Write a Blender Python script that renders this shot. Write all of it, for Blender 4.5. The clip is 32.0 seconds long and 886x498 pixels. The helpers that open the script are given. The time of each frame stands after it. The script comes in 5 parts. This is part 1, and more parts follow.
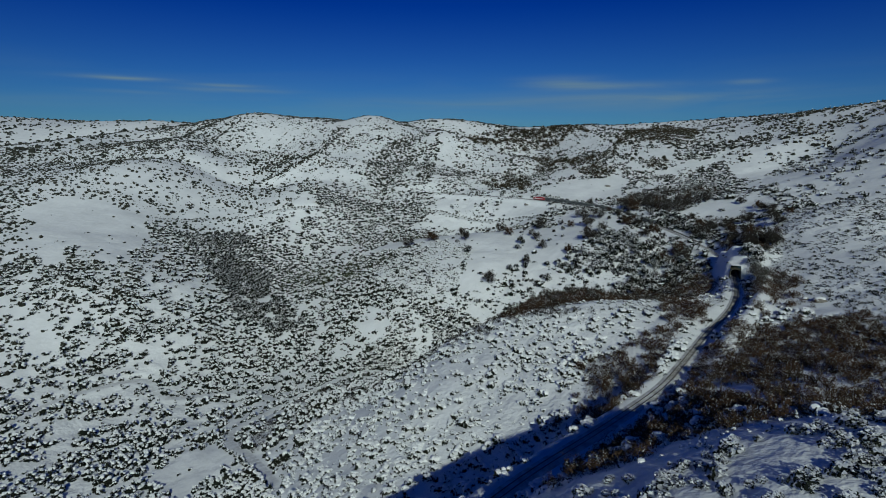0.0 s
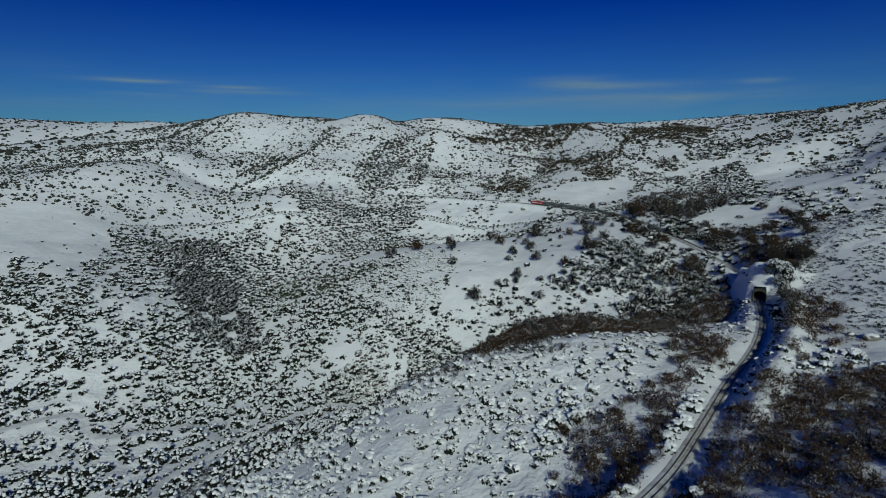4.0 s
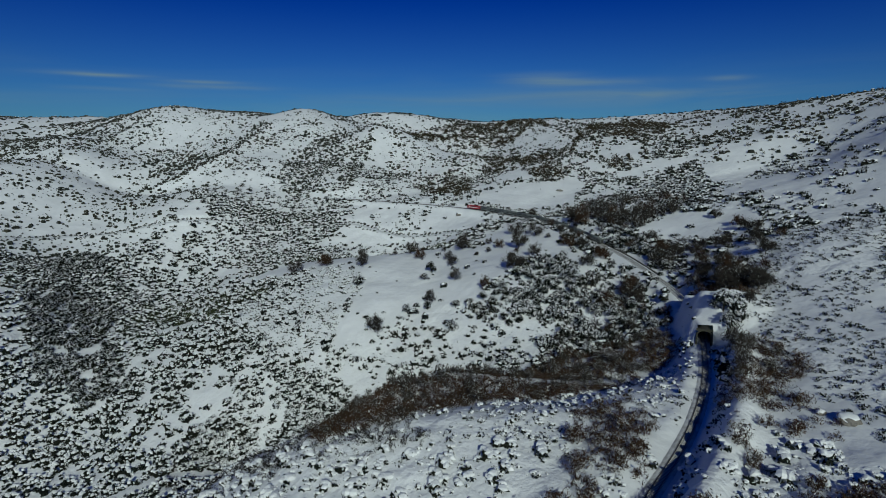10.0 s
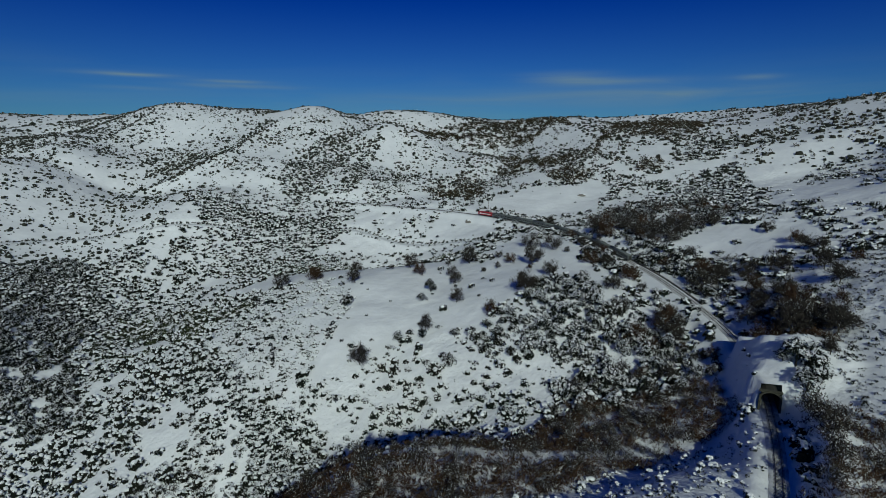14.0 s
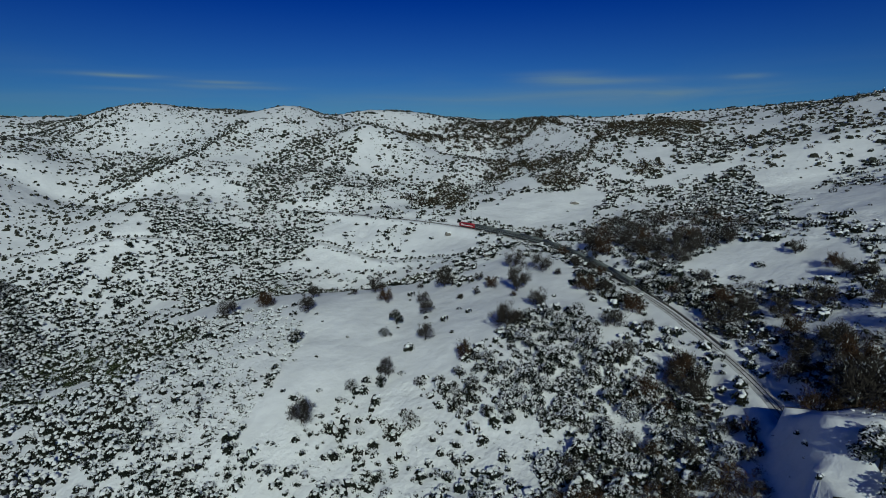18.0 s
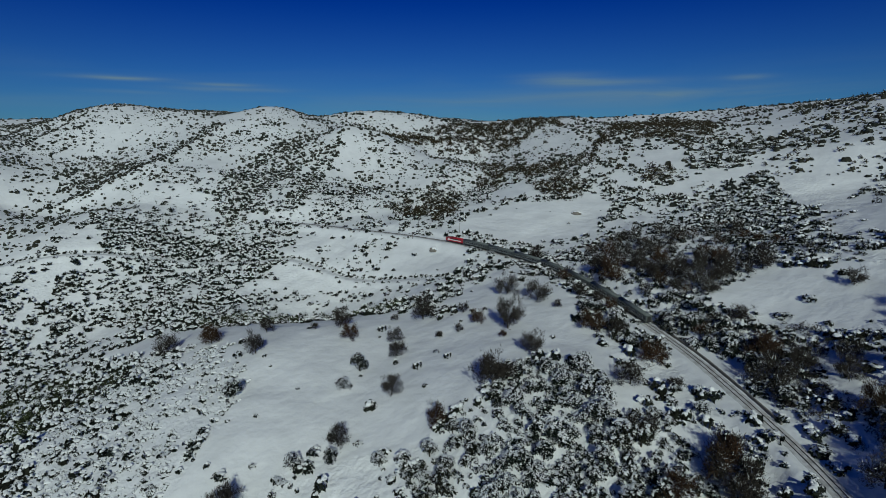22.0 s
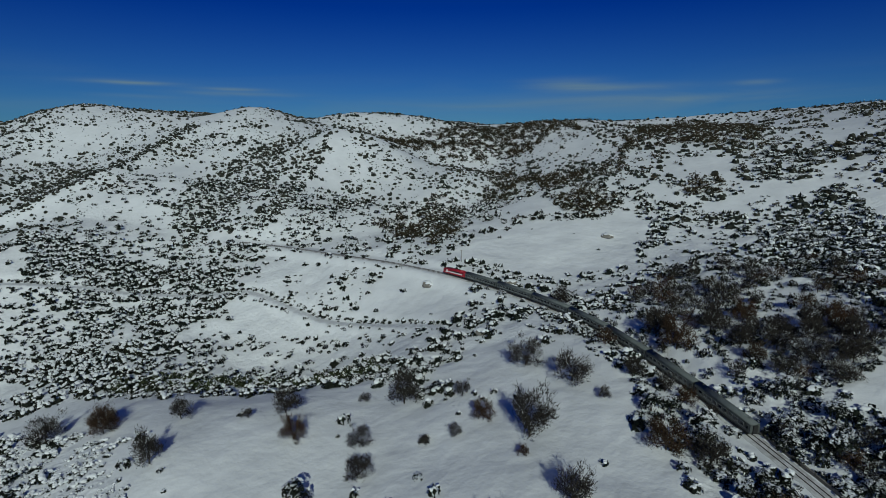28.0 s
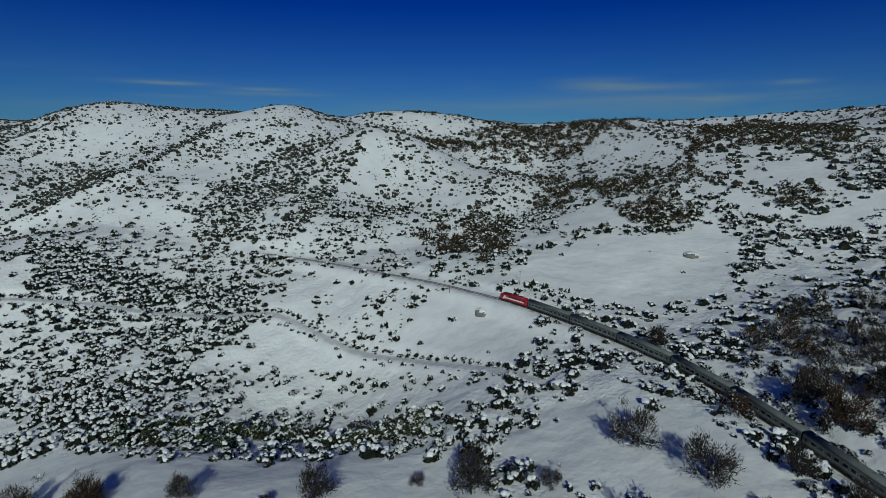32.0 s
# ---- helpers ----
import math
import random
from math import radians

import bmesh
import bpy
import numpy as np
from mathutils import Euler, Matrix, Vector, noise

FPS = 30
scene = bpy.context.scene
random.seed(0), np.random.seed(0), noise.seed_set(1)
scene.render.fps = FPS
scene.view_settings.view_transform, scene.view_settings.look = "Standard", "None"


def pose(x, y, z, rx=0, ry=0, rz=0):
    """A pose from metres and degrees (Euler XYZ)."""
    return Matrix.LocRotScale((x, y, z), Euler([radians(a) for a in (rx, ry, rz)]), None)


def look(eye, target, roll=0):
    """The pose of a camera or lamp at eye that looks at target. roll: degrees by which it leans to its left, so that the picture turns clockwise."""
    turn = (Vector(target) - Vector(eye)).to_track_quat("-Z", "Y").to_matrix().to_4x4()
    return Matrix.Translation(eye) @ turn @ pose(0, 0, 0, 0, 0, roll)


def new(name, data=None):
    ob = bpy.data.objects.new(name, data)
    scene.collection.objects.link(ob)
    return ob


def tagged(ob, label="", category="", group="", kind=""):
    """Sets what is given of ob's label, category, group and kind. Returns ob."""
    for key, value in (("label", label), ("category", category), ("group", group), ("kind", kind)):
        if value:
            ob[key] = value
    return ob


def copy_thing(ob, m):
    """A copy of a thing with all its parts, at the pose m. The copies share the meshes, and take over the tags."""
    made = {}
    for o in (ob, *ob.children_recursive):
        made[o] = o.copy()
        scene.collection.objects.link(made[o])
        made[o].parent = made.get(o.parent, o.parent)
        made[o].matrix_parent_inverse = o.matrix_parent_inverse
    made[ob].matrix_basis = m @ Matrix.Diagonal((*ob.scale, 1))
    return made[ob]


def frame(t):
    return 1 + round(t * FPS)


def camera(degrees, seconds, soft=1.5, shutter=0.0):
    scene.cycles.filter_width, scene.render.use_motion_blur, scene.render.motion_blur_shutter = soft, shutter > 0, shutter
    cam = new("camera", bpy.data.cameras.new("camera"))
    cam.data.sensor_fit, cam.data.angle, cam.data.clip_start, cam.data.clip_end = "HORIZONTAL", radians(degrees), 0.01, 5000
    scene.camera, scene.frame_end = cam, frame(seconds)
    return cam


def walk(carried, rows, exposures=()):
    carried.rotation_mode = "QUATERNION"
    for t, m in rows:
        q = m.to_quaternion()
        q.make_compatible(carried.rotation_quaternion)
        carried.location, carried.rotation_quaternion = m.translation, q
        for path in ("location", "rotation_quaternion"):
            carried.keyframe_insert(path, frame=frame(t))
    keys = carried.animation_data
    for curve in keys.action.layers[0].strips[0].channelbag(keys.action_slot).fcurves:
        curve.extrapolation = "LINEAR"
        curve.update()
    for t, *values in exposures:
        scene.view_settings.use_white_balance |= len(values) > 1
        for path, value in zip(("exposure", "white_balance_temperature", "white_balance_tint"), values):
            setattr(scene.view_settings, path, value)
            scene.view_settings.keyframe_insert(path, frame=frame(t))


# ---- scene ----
cam = camera(79, 32.0, soft=0.5)
PATH = [
    (0, -0.00, -0.00, 78.75, 78.30, -0.23, 11.98),
    (0.5, 1.18, 6.59, 78.53, 78.32, -0.20, 12.14),
    (1, 2.36, 13.19, 78.32, 78.33, -0.17, 12.34),
    (1.5, 3.56, 19.81, 78.11, 78.34, -0.14, 12.50),
    (2, 4.79, 26.45, 77.91, 78.36, -0.11, 12.72),
    (2.5, 6.04, 33.13, 77.73, 78.37, -0.08, 12.89),
    (3, 7.34, 39.86, 77.57, 78.36, -0.05, 13.06),
    (3.5, 8.70, 46.62, 77.43, 78.37, -0.01, 13.14),
    (5.5, 15.78, 73.27, 77.13, 78.30, 0.12, 11.48),
    (6, 18.26, 79.60, 77.14, 78.28, 0.15, 11.23),
    (6.5, 21.10, 85.72, 77.18, 78.27, 0.14, 10.91),
    (7, 24.20, 91.68, 77.24, 78.23, 0.13, 10.43),
    (7.5, 27.44, 97.54, 77.33, 78.24, 0.12, 10.05),
    (8, 30.67, 103.36, 77.42, 78.23, 0.11, 9.89),
    (8.5, 33.77, 109.22, 77.52, 78.17, 0.10, 9.68),
    (9, 36.60, 115.18, 77.61, 78.11, 0.09, 9.77),
    (9.5, 39.05, 121.28, 77.69, 78.01, 0.03, 10.01),
    (10, 41.05, 127.49, 77.73, 77.96, -0.03, 10.22),
    (10.5, 42.60, 133.75, 77.73, 77.89, -0.09, 10.41),
    (11, 43.64, 140.01, 77.65, 77.86, -0.15, 10.62),
    (11.5, 44.18, 146.23, 77.51, 77.82, -0.17, 10.84),
    (12, 44.32, 152.43, 77.32, 77.84, -0.20, 11.18),
    (12.5, 44.21, 158.65, 77.15, 77.85, -0.22, 11.98),
    (13, 43.97, 164.91, 77.02, 77.86, -0.24, 12.39),
    (13.5, 43.72, 171.26, 76.99, 77.87, -0.22, 12.49),
    (14, 43.51, 177.68, 77.05, 77.88, -0.20, 12.55),
    (14.5, 43.36, 184.17, 77.17, 77.88, -0.18, 12.57),
    (16.5, 43.67, 210.59, 77.93, 77.89, -0.09, 12.26),
    (17, 44.06, 217.26, 78.10, 77.91, -0.05, 12.19),
    (17.5, 44.54, 223.92, 78.26, 77.90, -0.01, 12.07),
    (18, 45.03, 230.53, 78.39, 77.90, 0.03, 11.83),
    (18.5, 45.47, 237.07, 78.52, 77.89, 0.07, 11.76),
    (19, 45.77, 243.50, 78.64, 77.88, 0.11, 11.77),
    (19.5, 45.91, 249.81, 78.75, 77.92, 0.13, 11.73),
    (20, 45.89, 256.08, 78.85, 77.94, 0.15, 11.73),
    (20.5, 45.79, 262.39, 78.91, 77.98, 0.16, 11.77),
    (21, 45.64, 268.82, 78.94, 78.01, 0.18, 11.77),
    (21.5, 45.48, 275.43, 78.92, 78.03, 0.18, 11.80),
    (22, 45.30, 282.18, 78.88, 78.07, 0.19, 11.84),
    (22.5, 45.09, 288.97, 78.84, 78.12, 0.19, 11.89),
    (23, 44.82, 295.73, 78.84, 78.14, 0.20, 12.02),
    (23.5, 44.47, 302.39, 78.89, 78.18, 0.19, 12.04),
    (24, 44.00, 308.97, 78.98, 78.21, 0.19, 12.10),
    (24.5, 43.39, 315.50, 79.07, 78.28, 0.18, 12.23),
    (25, 42.61, 322.04, 79.11, 78.32, 0.17, 12.27),
    (25.5, 41.63, 328.62, 79.07, 78.35, 0.17, 12.30),
    (27.5, 35.75, 355.11, 78.38, 78.50, 0.08, 12.32),
    (28, 33.94, 361.51, 78.33, 78.54, 0.06, 12.58),
    (28.5, 32.04, 367.71, 78.43, 78.50, 0.03, 13.13),
    (29, 29.96, 373.65, 78.61, 78.50, -0.00, 13.62),
    (29.5, 27.60, 379.29, 78.81, 78.48, -0.03, 14.57),
    (30, 24.85, 384.56, 78.97, 78.48, -0.06, 15.88),
    (30.5, 21.65, 389.46, 79.03, 78.51, -0.09, 16.14),
    (31, 18.09, 394.04, 79.00, 78.54, -0.11, 16.02),
    (31.5, 14.28, 398.42, 78.91, 78.55, -0.14, 15.74),
    (32, 10.35, 402.70, 78.80, 78.53, -0.16, 15.44),
]
walk(cam, [(t, pose(x, y, z, rx, ry, rz)) for t, x, y, z, rx, ry, rz in PATH], [(0.0, -0.34, 6400, -11.0), (22.0, -0.40, 6400, -11.0), (32.0, -0.47, 6400, -11.0)])

# ---- world, sun ----
SUN_ELEVATION, SUN_AZIMUTH = radians(29), radians(162)    # the sun stands behind the flight, a little to the east
world = bpy.data.worlds.new("world")
scene.world = world
world.use_nodes = True
wn, wl = world.node_tree.nodes, world.node_tree.links
wn.clear()
sky = wn.new("ShaderNodeTexSky")
sky.sky_type, sky.sun_disc = "NISHITA", False
sky.sun_elevation, sky.sun_rotation = SUN_ELEVATION, SUN_AZIMUTH
sky.altitude, sky.air_density, sky.dust_density, sky.ozone_density = 900, 1.0, 0.25, 3.0
# thin cirrus low over the hills, and deep winter blue above
coord = wn.new("ShaderNodeTexCoord")
stretch = wn.new("ShaderNodeMapping")
stretch.inputs["Scale"].default_value = (2.6, 2.6, 26.0)
wl.new(coord.outputs["Generated"], stretch.inputs["Vector"])
wisps = wn.new("ShaderNodeTexNoise")
wisps.inputs["Scale"].default_value, wisps.inputs["Detail"].default_value, wisps.inputs["Distortion"].default_value = 1.0, 6.0, 0.6
wl.new(stretch.outputs["Vector"], wisps.inputs["Vector"])
split = wn.new("ShaderNodeSeparateXYZ")
wl.new(coord.outputs["Generated"], split.inputs["Vector"])
band = wn.new("ShaderNodeValToRGB")
for p, v in ((0.0, 0.55), (0.055, 0.75), (0.085, 0.45), (0.13, 0.0)):
    e = band.color_ramp.elements.new(p)
    e.color = (v, v, v, 1)
band.color_ramp.elements.remove(band.color_ramp.elements[0])
band.color_ramp.elements.remove(band.color_ramp.elements[-1])
wl.new(split.outputs["Z"], band.inputs["Fac"])
thin = wn.new("ShaderNodeMapRange")
thin.inputs["From Min"].default_value, thin.inputs["From Max"].default_value = 0.40, 0.68
wl.new(wisps.outputs["Fac"], thin.inputs["Value"])
veil = wn.new("ShaderNodeMath")
veil.operation = "MULTIPLY"
wl.new(thin.outputs["Result"], veil.inputs[0])
wl.new(band.outputs["Color"], veil.inputs[1])


def sums(kind, a, b=None, clamp=False):
    """A math node on sockets or numbers."""
    m = wn.new("ShaderNodeMath")
    m.operation, m.use_clamp = kind, clamp
    for i, q in enumerate((a, b)):
        if isinstance(q, (int, float)):
            m.inputs[i].default_value = q
        elif q is not None:
            wl.new(q, m.inputs[i])
    return m.outputs[0]


# the few lens-shaped wisps: bearing, height, half length, half thickness, density
bearing = sums("ARCTAN2", split.outputs["X"], split.outputs["Y"])
fray = sums("MULTIPLY", sums("SUBTRACT", wisps.outputs["Fac"], 0.5), 0.012)
up = sums("ADD", split.outputs["Z"], fray)
puffs = None
for at, high, long, thick, dense in ((-0.727, 0.0895, 0.055, 0.0035, 0.6), (-0.73, 0.068, 0.06, 0.003, 0.4), (-0.58, 0.0845, 0.05, 0.003, 0.5), (-0.575, 0.0765, 0.085, 0.004, 0.5), (0.0, 0.098, 0.065, 0.007, 0.9), (0.05, 0.088, 0.12, 0.006, 0.7), (0.12, 0.068, 0.3, 0.010, 0.5), (0.291, 0.0885, 0.03, 0.004, 0.45), (-0.2, 0.055, 0.5, 0.012, 0.2)):
    p = sums("POWER", sums("DIVIDE", sums("SUBTRACT", bearing, at), long), 2.0)
    q = sums("POWER", sums("DIVIDE", sums("SUBTRACT", up, high), thick), 2.0)
    one = sums("MULTIPLY", sums("EXPONENT", sums("MULTIPLY", sums("ADD", p, q), -1.0)), dense)
    puffs = one if puffs is None else sums("ADD", puffs, one, True)
veiled = sums("ADD", sums("MULTIPLY", veil.outputs[0], 0.18), sums("MULTIPLY", puffs, sums("ADD", thin.outputs["Result"], 0.35)), True)
tint = wn.new("ShaderNodeMix")
tint.data_type, tint.blend_type = "RGBA", "MULTIPLY"
tint.inputs["Factor"].default_value = 1.0
depth = wn.new("ShaderNodeValToRGB")
depth.color_ramp.elements[0].position, depth.color_ramp.elements[0].color = 0.015, (0.25, 0.55, 1.13, 1)
depth.color_ramp.elements[1].position, depth.color_ramp.elements[1].color = 0.22, (0.024, 0.18, 0.96, 1)
high_blue = depth.color_ramp.elements.new(0.55)
high_blue.color = (0.014, 0.17, 0.78, 1)
wl.new(split.outputs["Z"], depth.inputs["Fac"])
wl.new(depth.outputs["Color"], tint.inputs[7])
wl.new(sky.outputs["Color"], tint.inputs[6])
cloud = wn.new("ShaderNodeMix")
cloud.data_type = "RGBA"
cloud.inputs[7].default_value = (3.8, 5.4, 7.4, 1)
wl.new(veiled, cloud.inputs["Factor"])
wl.new(tint.outputs[2], cloud.inputs[6])
back = wn.new("ShaderNodeBackground")
back.inputs["Strength"].default_value = 0.05
wl.new(cloud.outputs[2], back.inputs["Color"])
wout = wn.new("ShaderNodeOutputWorld")
wl.new(back.outputs["Background"], wout.inputs["Surface"])

sun = new("sun", bpy.data.lights.new("sun", "SUN"))
sun.data.energy, sun.data.angle, sun.data.color = 3.0, radians(0.55), (1.0, 0.975, 0.94)
sun_way = Vector((math.sin(SUN_AZIMUTH) * math.cos(SUN_ELEVATION), math.cos(SUN_AZIMUTH) * math.cos(SUN_ELEVATION), math.sin(SUN_ELEVATION)))
sun.matrix_world = look(sun_way * 300, (0, 0, 0))

# ---- materials ----
def material(name, base, rough=0.8, metal=0.0, spread=0.25, grain=1.0, patch=6.0, bump=0.3, second=None, island=0.0, each=0.0, gloss=0.5):
    """A surface with fine grain and broad stains; second: the colour of the stains; island, each: spread from piece to piece."""
    m = bpy.data.materials.new(name)
    m.use_nodes = True
    n, k = m.node_tree.nodes, m.node_tree.links
    shader = n["Principled BSDF"]
    shader.inputs["Roughness"].default_value, shader.inputs["Metallic"].default_value, shader.inputs["Specular IOR Level"].default_value = rough, metal, gloss
    place = n.new("ShaderNodeNewGeometry")
    broad, fine = n.new("ShaderNodeTexNoise"), n.new("ShaderNodeTexNoise")
    broad.inputs["Scale"].default_value, broad.inputs["Detail"].default_value = 1.0 / patch, 4.0
    fine.inputs["Scale"].default_value, fine.inputs["Detail"].default_value = 1.0 / grain, 5.0
    for t in (broad, fine):
        k.new(place.outputs["Position"], t.inputs["Vector"])
    mix = n.new("ShaderNodeMix")
    mix.data_type = "RGBA"
    mix.inputs[6].default_value = (*base, 1)
    mix.inputs[7].default_value = (*(second or [c * (1 - spread) for c in base]), 1)
    ramp = n.new("ShaderNodeMapRange")
    ramp.inputs["From Min"].default_value, ramp.inputs["From Max"].default_value = 0.4, 0.68
    k.new(broad.outputs["Fac"], ramp.inputs["Value"])
    k.new(ramp.outputs["Result"], mix.inputs["Factor"])
    shade = n.new("ShaderNodeMapRange")
    shade.inputs["To Min"].default_value, shade.inputs["To Max"].default_value = 1 - spread, 1 + spread
    k.new(fine.outputs["Fac"], shade.inputs["Value"])
    value = shade.outputs["Result"]
    for amount, source in ((island, place.outputs["Random Per Island"]), (each, n.new("ShaderNodeObjectInfo").outputs["Random"] if each else None)):
        if amount:
            r = n.new("ShaderNodeMapRange")
            r.inputs["To Min"].default_value, r.inputs["To Max"].default_value = 1 - amount, 1 + amount
            k.new(source, r.inputs["Value"])
            p = n.new("ShaderNodeMath")
            p.operation = "MULTIPLY"
            k.new(value, p.inputs[0])
            k.new(r.outputs["Result"], p.inputs[1])
            value = p.outputs[0]
    vary = n.new("ShaderNodeVectorMath")
    vary.operation = "SCALE"
    k.new(mix.outputs[2], vary.inputs[0])
    k.new(value, vary.inputs["Scale"])
    k.new(vary.outputs["Vector"], shader.inputs["Base Color"])
    if bump:
        b = n.new("ShaderNodeBump")
        b.inputs["Strength"].default_value, b.inputs["Distance"].default_value = bump, grain * 0.4
        k.new(fine.outputs["Fac"], b.inputs["Height"])
        k.new(b.outputs["Normal"], shader.inputs["Normal"])
    return m


SNOW = material("wind_packed_snow", (0.80, 0.81, 0.83), 0.65, spread=0.07, grain=4.5, patch=17, bump=0.3, second=(0.73, 0.74, 0.76))
SNOW_LUMPY = material("snow_over_low_scrub", (0.80, 0.81, 0.83), 0.7, spread=0.08, grain=2.0, patch=14, bump=0.85, second=(0.75, 0.76, 0.78))
SNOW_CLUMP = material("snow_on_branches", (0.80, 0.81, 0.83), 0.7, spread=0.08, grain=0.3, patch=3, bump=0.4)
# near-black: the shade between the leaves is put into this colour
LEAF = material("evergreen_oak_leaves_with_shade", (0.012, 0.0155, 0.0125), 0.8, spread=0.4, grain=0.35, patch=30, bump=0.0, second=(0.018, 0.0185, 0.013), island=0.5, gloss=0.08)
LEAF_HILL = material("frosted_shrub_leaves", (0.030, 0.034, 0.028), 0.8, spread=0.4, grain=0.5, patch=40, bump=0.0, second=(0.042, 0.040, 0.030), island=0.5, gloss=0.08)
LEAF_GREEN = material("green_shrub_leaves", (0.045, 0.055, 0.026), 0.75, spread=0.4, grain=0.35, patch=20, bump=0.0, second=(0.03, 0.032, 0.02), island=0.5, gloss=0.08)
TWIG = material("bare_grey_twigs", (0.040, 0.035, 0.031), 0.85, spread=0.35, grain=0.4, patch=18, bump=0.0, second=(0.04, 0.037, 0.033), island=0.5, gloss=0.08)
TWIG_BROWN = material("brown_dry_oak_leaves", (0.058, 0.035, 0.022), 0.85, spread=0.4, grain=0.4, patch=12, bump=0.0, second=(0.04, 0.03, 0.021), island=0.55, gloss=0.08)
TWIG_OLIVE = material("dry_brown_and_olive_leaves", (0.052, 0.041, 0.026), 0.85, spread=0.4, grain=0.6, patch=16, bump=0.0, second=(0.036, 0.034, 0.022), island=0.5, gloss=0.08)
BARK = material("grey_oak_bark", (0.07, 0.06, 0.05), 0.9, spread=0.35, grain=0.15, patch=1.5, bump=0.5, gloss=0.08)
ROCK = material("grey_limestone", (0.20, 0.185, 0.165), 0.9, spread=0.35, grain=0.4, patch=2.5, bump=0.8)
STONE = material("portal_masonry", (0.05, 0.048, 0.034), 0.9, spread=0.3, grain=0.25, patch=2.0, bump=0.6, each=0.25)
# very dark grey for the inside of the tunnel
LINING_DARK = material("dark_tunnel_lining", (0.035, 0.033, 0.03), 0.95, spread=0.3, grain=0.3, patch=2.0, bump=0.3)
STEEL = material("worn_rail_steel", (0.16, 0.13, 0.11), 0.45, 0.7, spread=0.3, grain=0.2, patch=3.0, bump=0.1)
SLEEPER = material("snow_dusted_sleeper", (0.27, 0.255, 0.24), 0.9, spread=0.35, grain=0.12, patch=0.8, bump=0.4, each=0.3)
BALLAST = material("snow_dusted_ballast", (0.62, 0.62, 0.63), 0.85, spread=0.3, grain=0.18, patch=2.2, bump=0.7, second=(0.36, 0.35, 0.34))
TRACKSNOW = material("trodden_road_snow", (0.72, 0.73, 0.75), 0.6, spread=0.1, grain=0.5, patch=5, bump=0.5, second=(0.60, 0.60, 0.60))
COACH_SIDE = material("grimy_green_coach_paint", (0.075, 0.085, 0.085), 0.5, spread=0.3, grain=0.3, patch=2.5, bump=0.05, second=(0.05, 0.053, 0.05), each=0.12)
COACH_ROOF = material("dusty_grey_coach_roof", (0.115, 0.13, 0.13), 0.7, spread=0.2, grain=0.3, patch=3.0, bump=0.1, second=(0.085, 0.095, 0.095), each=0.1)
UNDER = material("black_underframe", (0.02, 0.02, 0.02), 0.8, spread=0.3, grain=0.2, patch=1.0, bump=0.1)
RED = material("red_engine_paint", (0.33, 0.012, 0.026), 0.4, spread=0.15, grain=0.3, patch=2.0, bump=0.03)
WHITE = material("white_engine_paint", (0.75, 0.75, 0.74), 0.4, spread=0.12, grain=0.3, patch=2.0, bump=0.03)
STRIPE = material("pale_coach_band", (0.36, 0.38, 0.38), 0.5, spread=0.2, grain=0.3, patch=2.0, bump=0.03)
POLE = material("weathered_wooden_pole", (0.16, 0.13, 0.1), 0.9, spread=0.3, grain=0.1, patch=1.0, bump=0.3)
GLASS = bpy.data.materials.new("dark_window_glass")
GLASS.use_nodes = True
GLASS.node_tree.nodes["Principled BSDF"].inputs["Base Color"].default_value = (0.015, 0.018, 0.022, 1)
GLASS.node_tree.nodes["Principled BSDF"].inputs["Roughness"].default_value = 0.08


# ---- mesh helpers ----
def mesh_of(name, verts, faces, mats, which=None, smooth=False):
    """A mesh from arrays: verts (n, 3), faces (m, 3 or 4), and for each face the number of its material."""
    verts, faces = np.asarray(verts, np.float32), np.asarray(faces, np.int32)
    me = bpy.data.meshes.new(name)
    side = faces.shape[1]
    me.vertices.add(len(verts))
    me.vertices.foreach_set("co", verts.ravel())
    me.loops.add(faces.size)
    me.loops.foreach_set("vertex_index", faces.ravel())
    me.polygons.add(len(faces))
    me.polygons.foreach_set("loop_start", np.arange(0, faces.size, side, dtype=np.int32))
    for m in mats:
        me.materials.append(m)
    if which is not None:
        me.polygons.foreach_set("material_index", np.asarray(which, np.int32))
    me.polygons.foreach_set("use_smooth", np.full(len(faces), smooth))
    me.update(calc_edges=True)
    return me


def part(name, data, parent, label="", at=None):
    """Links a mesh, or a bmesh with its material, as one object under a thing or a part."""
    ob = new(name, data)
    ob.parent = parent
    if at is not None:
        ob.matrix_basis = at
    if label:
        ob["label"] = label
    return ob


def thing(name, label, category, at=None, group="", kind=""):
    ob = new(name)
    ob.empty_display_size = 0.2
    if at is not None:
        ob.matrix_basis = at
    return tagged(ob, label, category, group, kind)


def from_bm(name, bm, mats, smooth=False):
    me = bpy.data.meshes.new(name)
    bm.to_mesh(me)
    bm.free()
    for m in (mats if isinstance(mats, (list, tuple)) else [mats]):
        me.materials.append(m)
    if smooth:
        me.polygons.foreach_set("use_smooth", np.ones(len(me.polygons), bool))
    return me


def add_box(bm, x0, x1, y0, y1, z0, z1, bevel=0.0):
    r = bmesh.ops.create_cube(bm, size=1.0, matrix=Matrix.Translation(((x0 + x1) / 2, (y0 + y1) / 2, (z0 + z1) / 2)) @ Matrix.Diagonal((x1 - x0, y1 - y0, z1 - z0, 1)))
    if bevel:
        edges = list({e for v in r["verts"] for e in v.link_edges})
        bmesh.ops.bevel(bm, geom=edges, offset=bevel, segments=2, affect="EDGES", profile=0.5)
    return bm


def box_mesh(name, mat, x0, x1, y0, y1, z0, z1, bevel=0.0):
    return from_bm(name, add_box(bmesh.new(), x0, x1, y0, y1, z0, z1, bevel), mat)


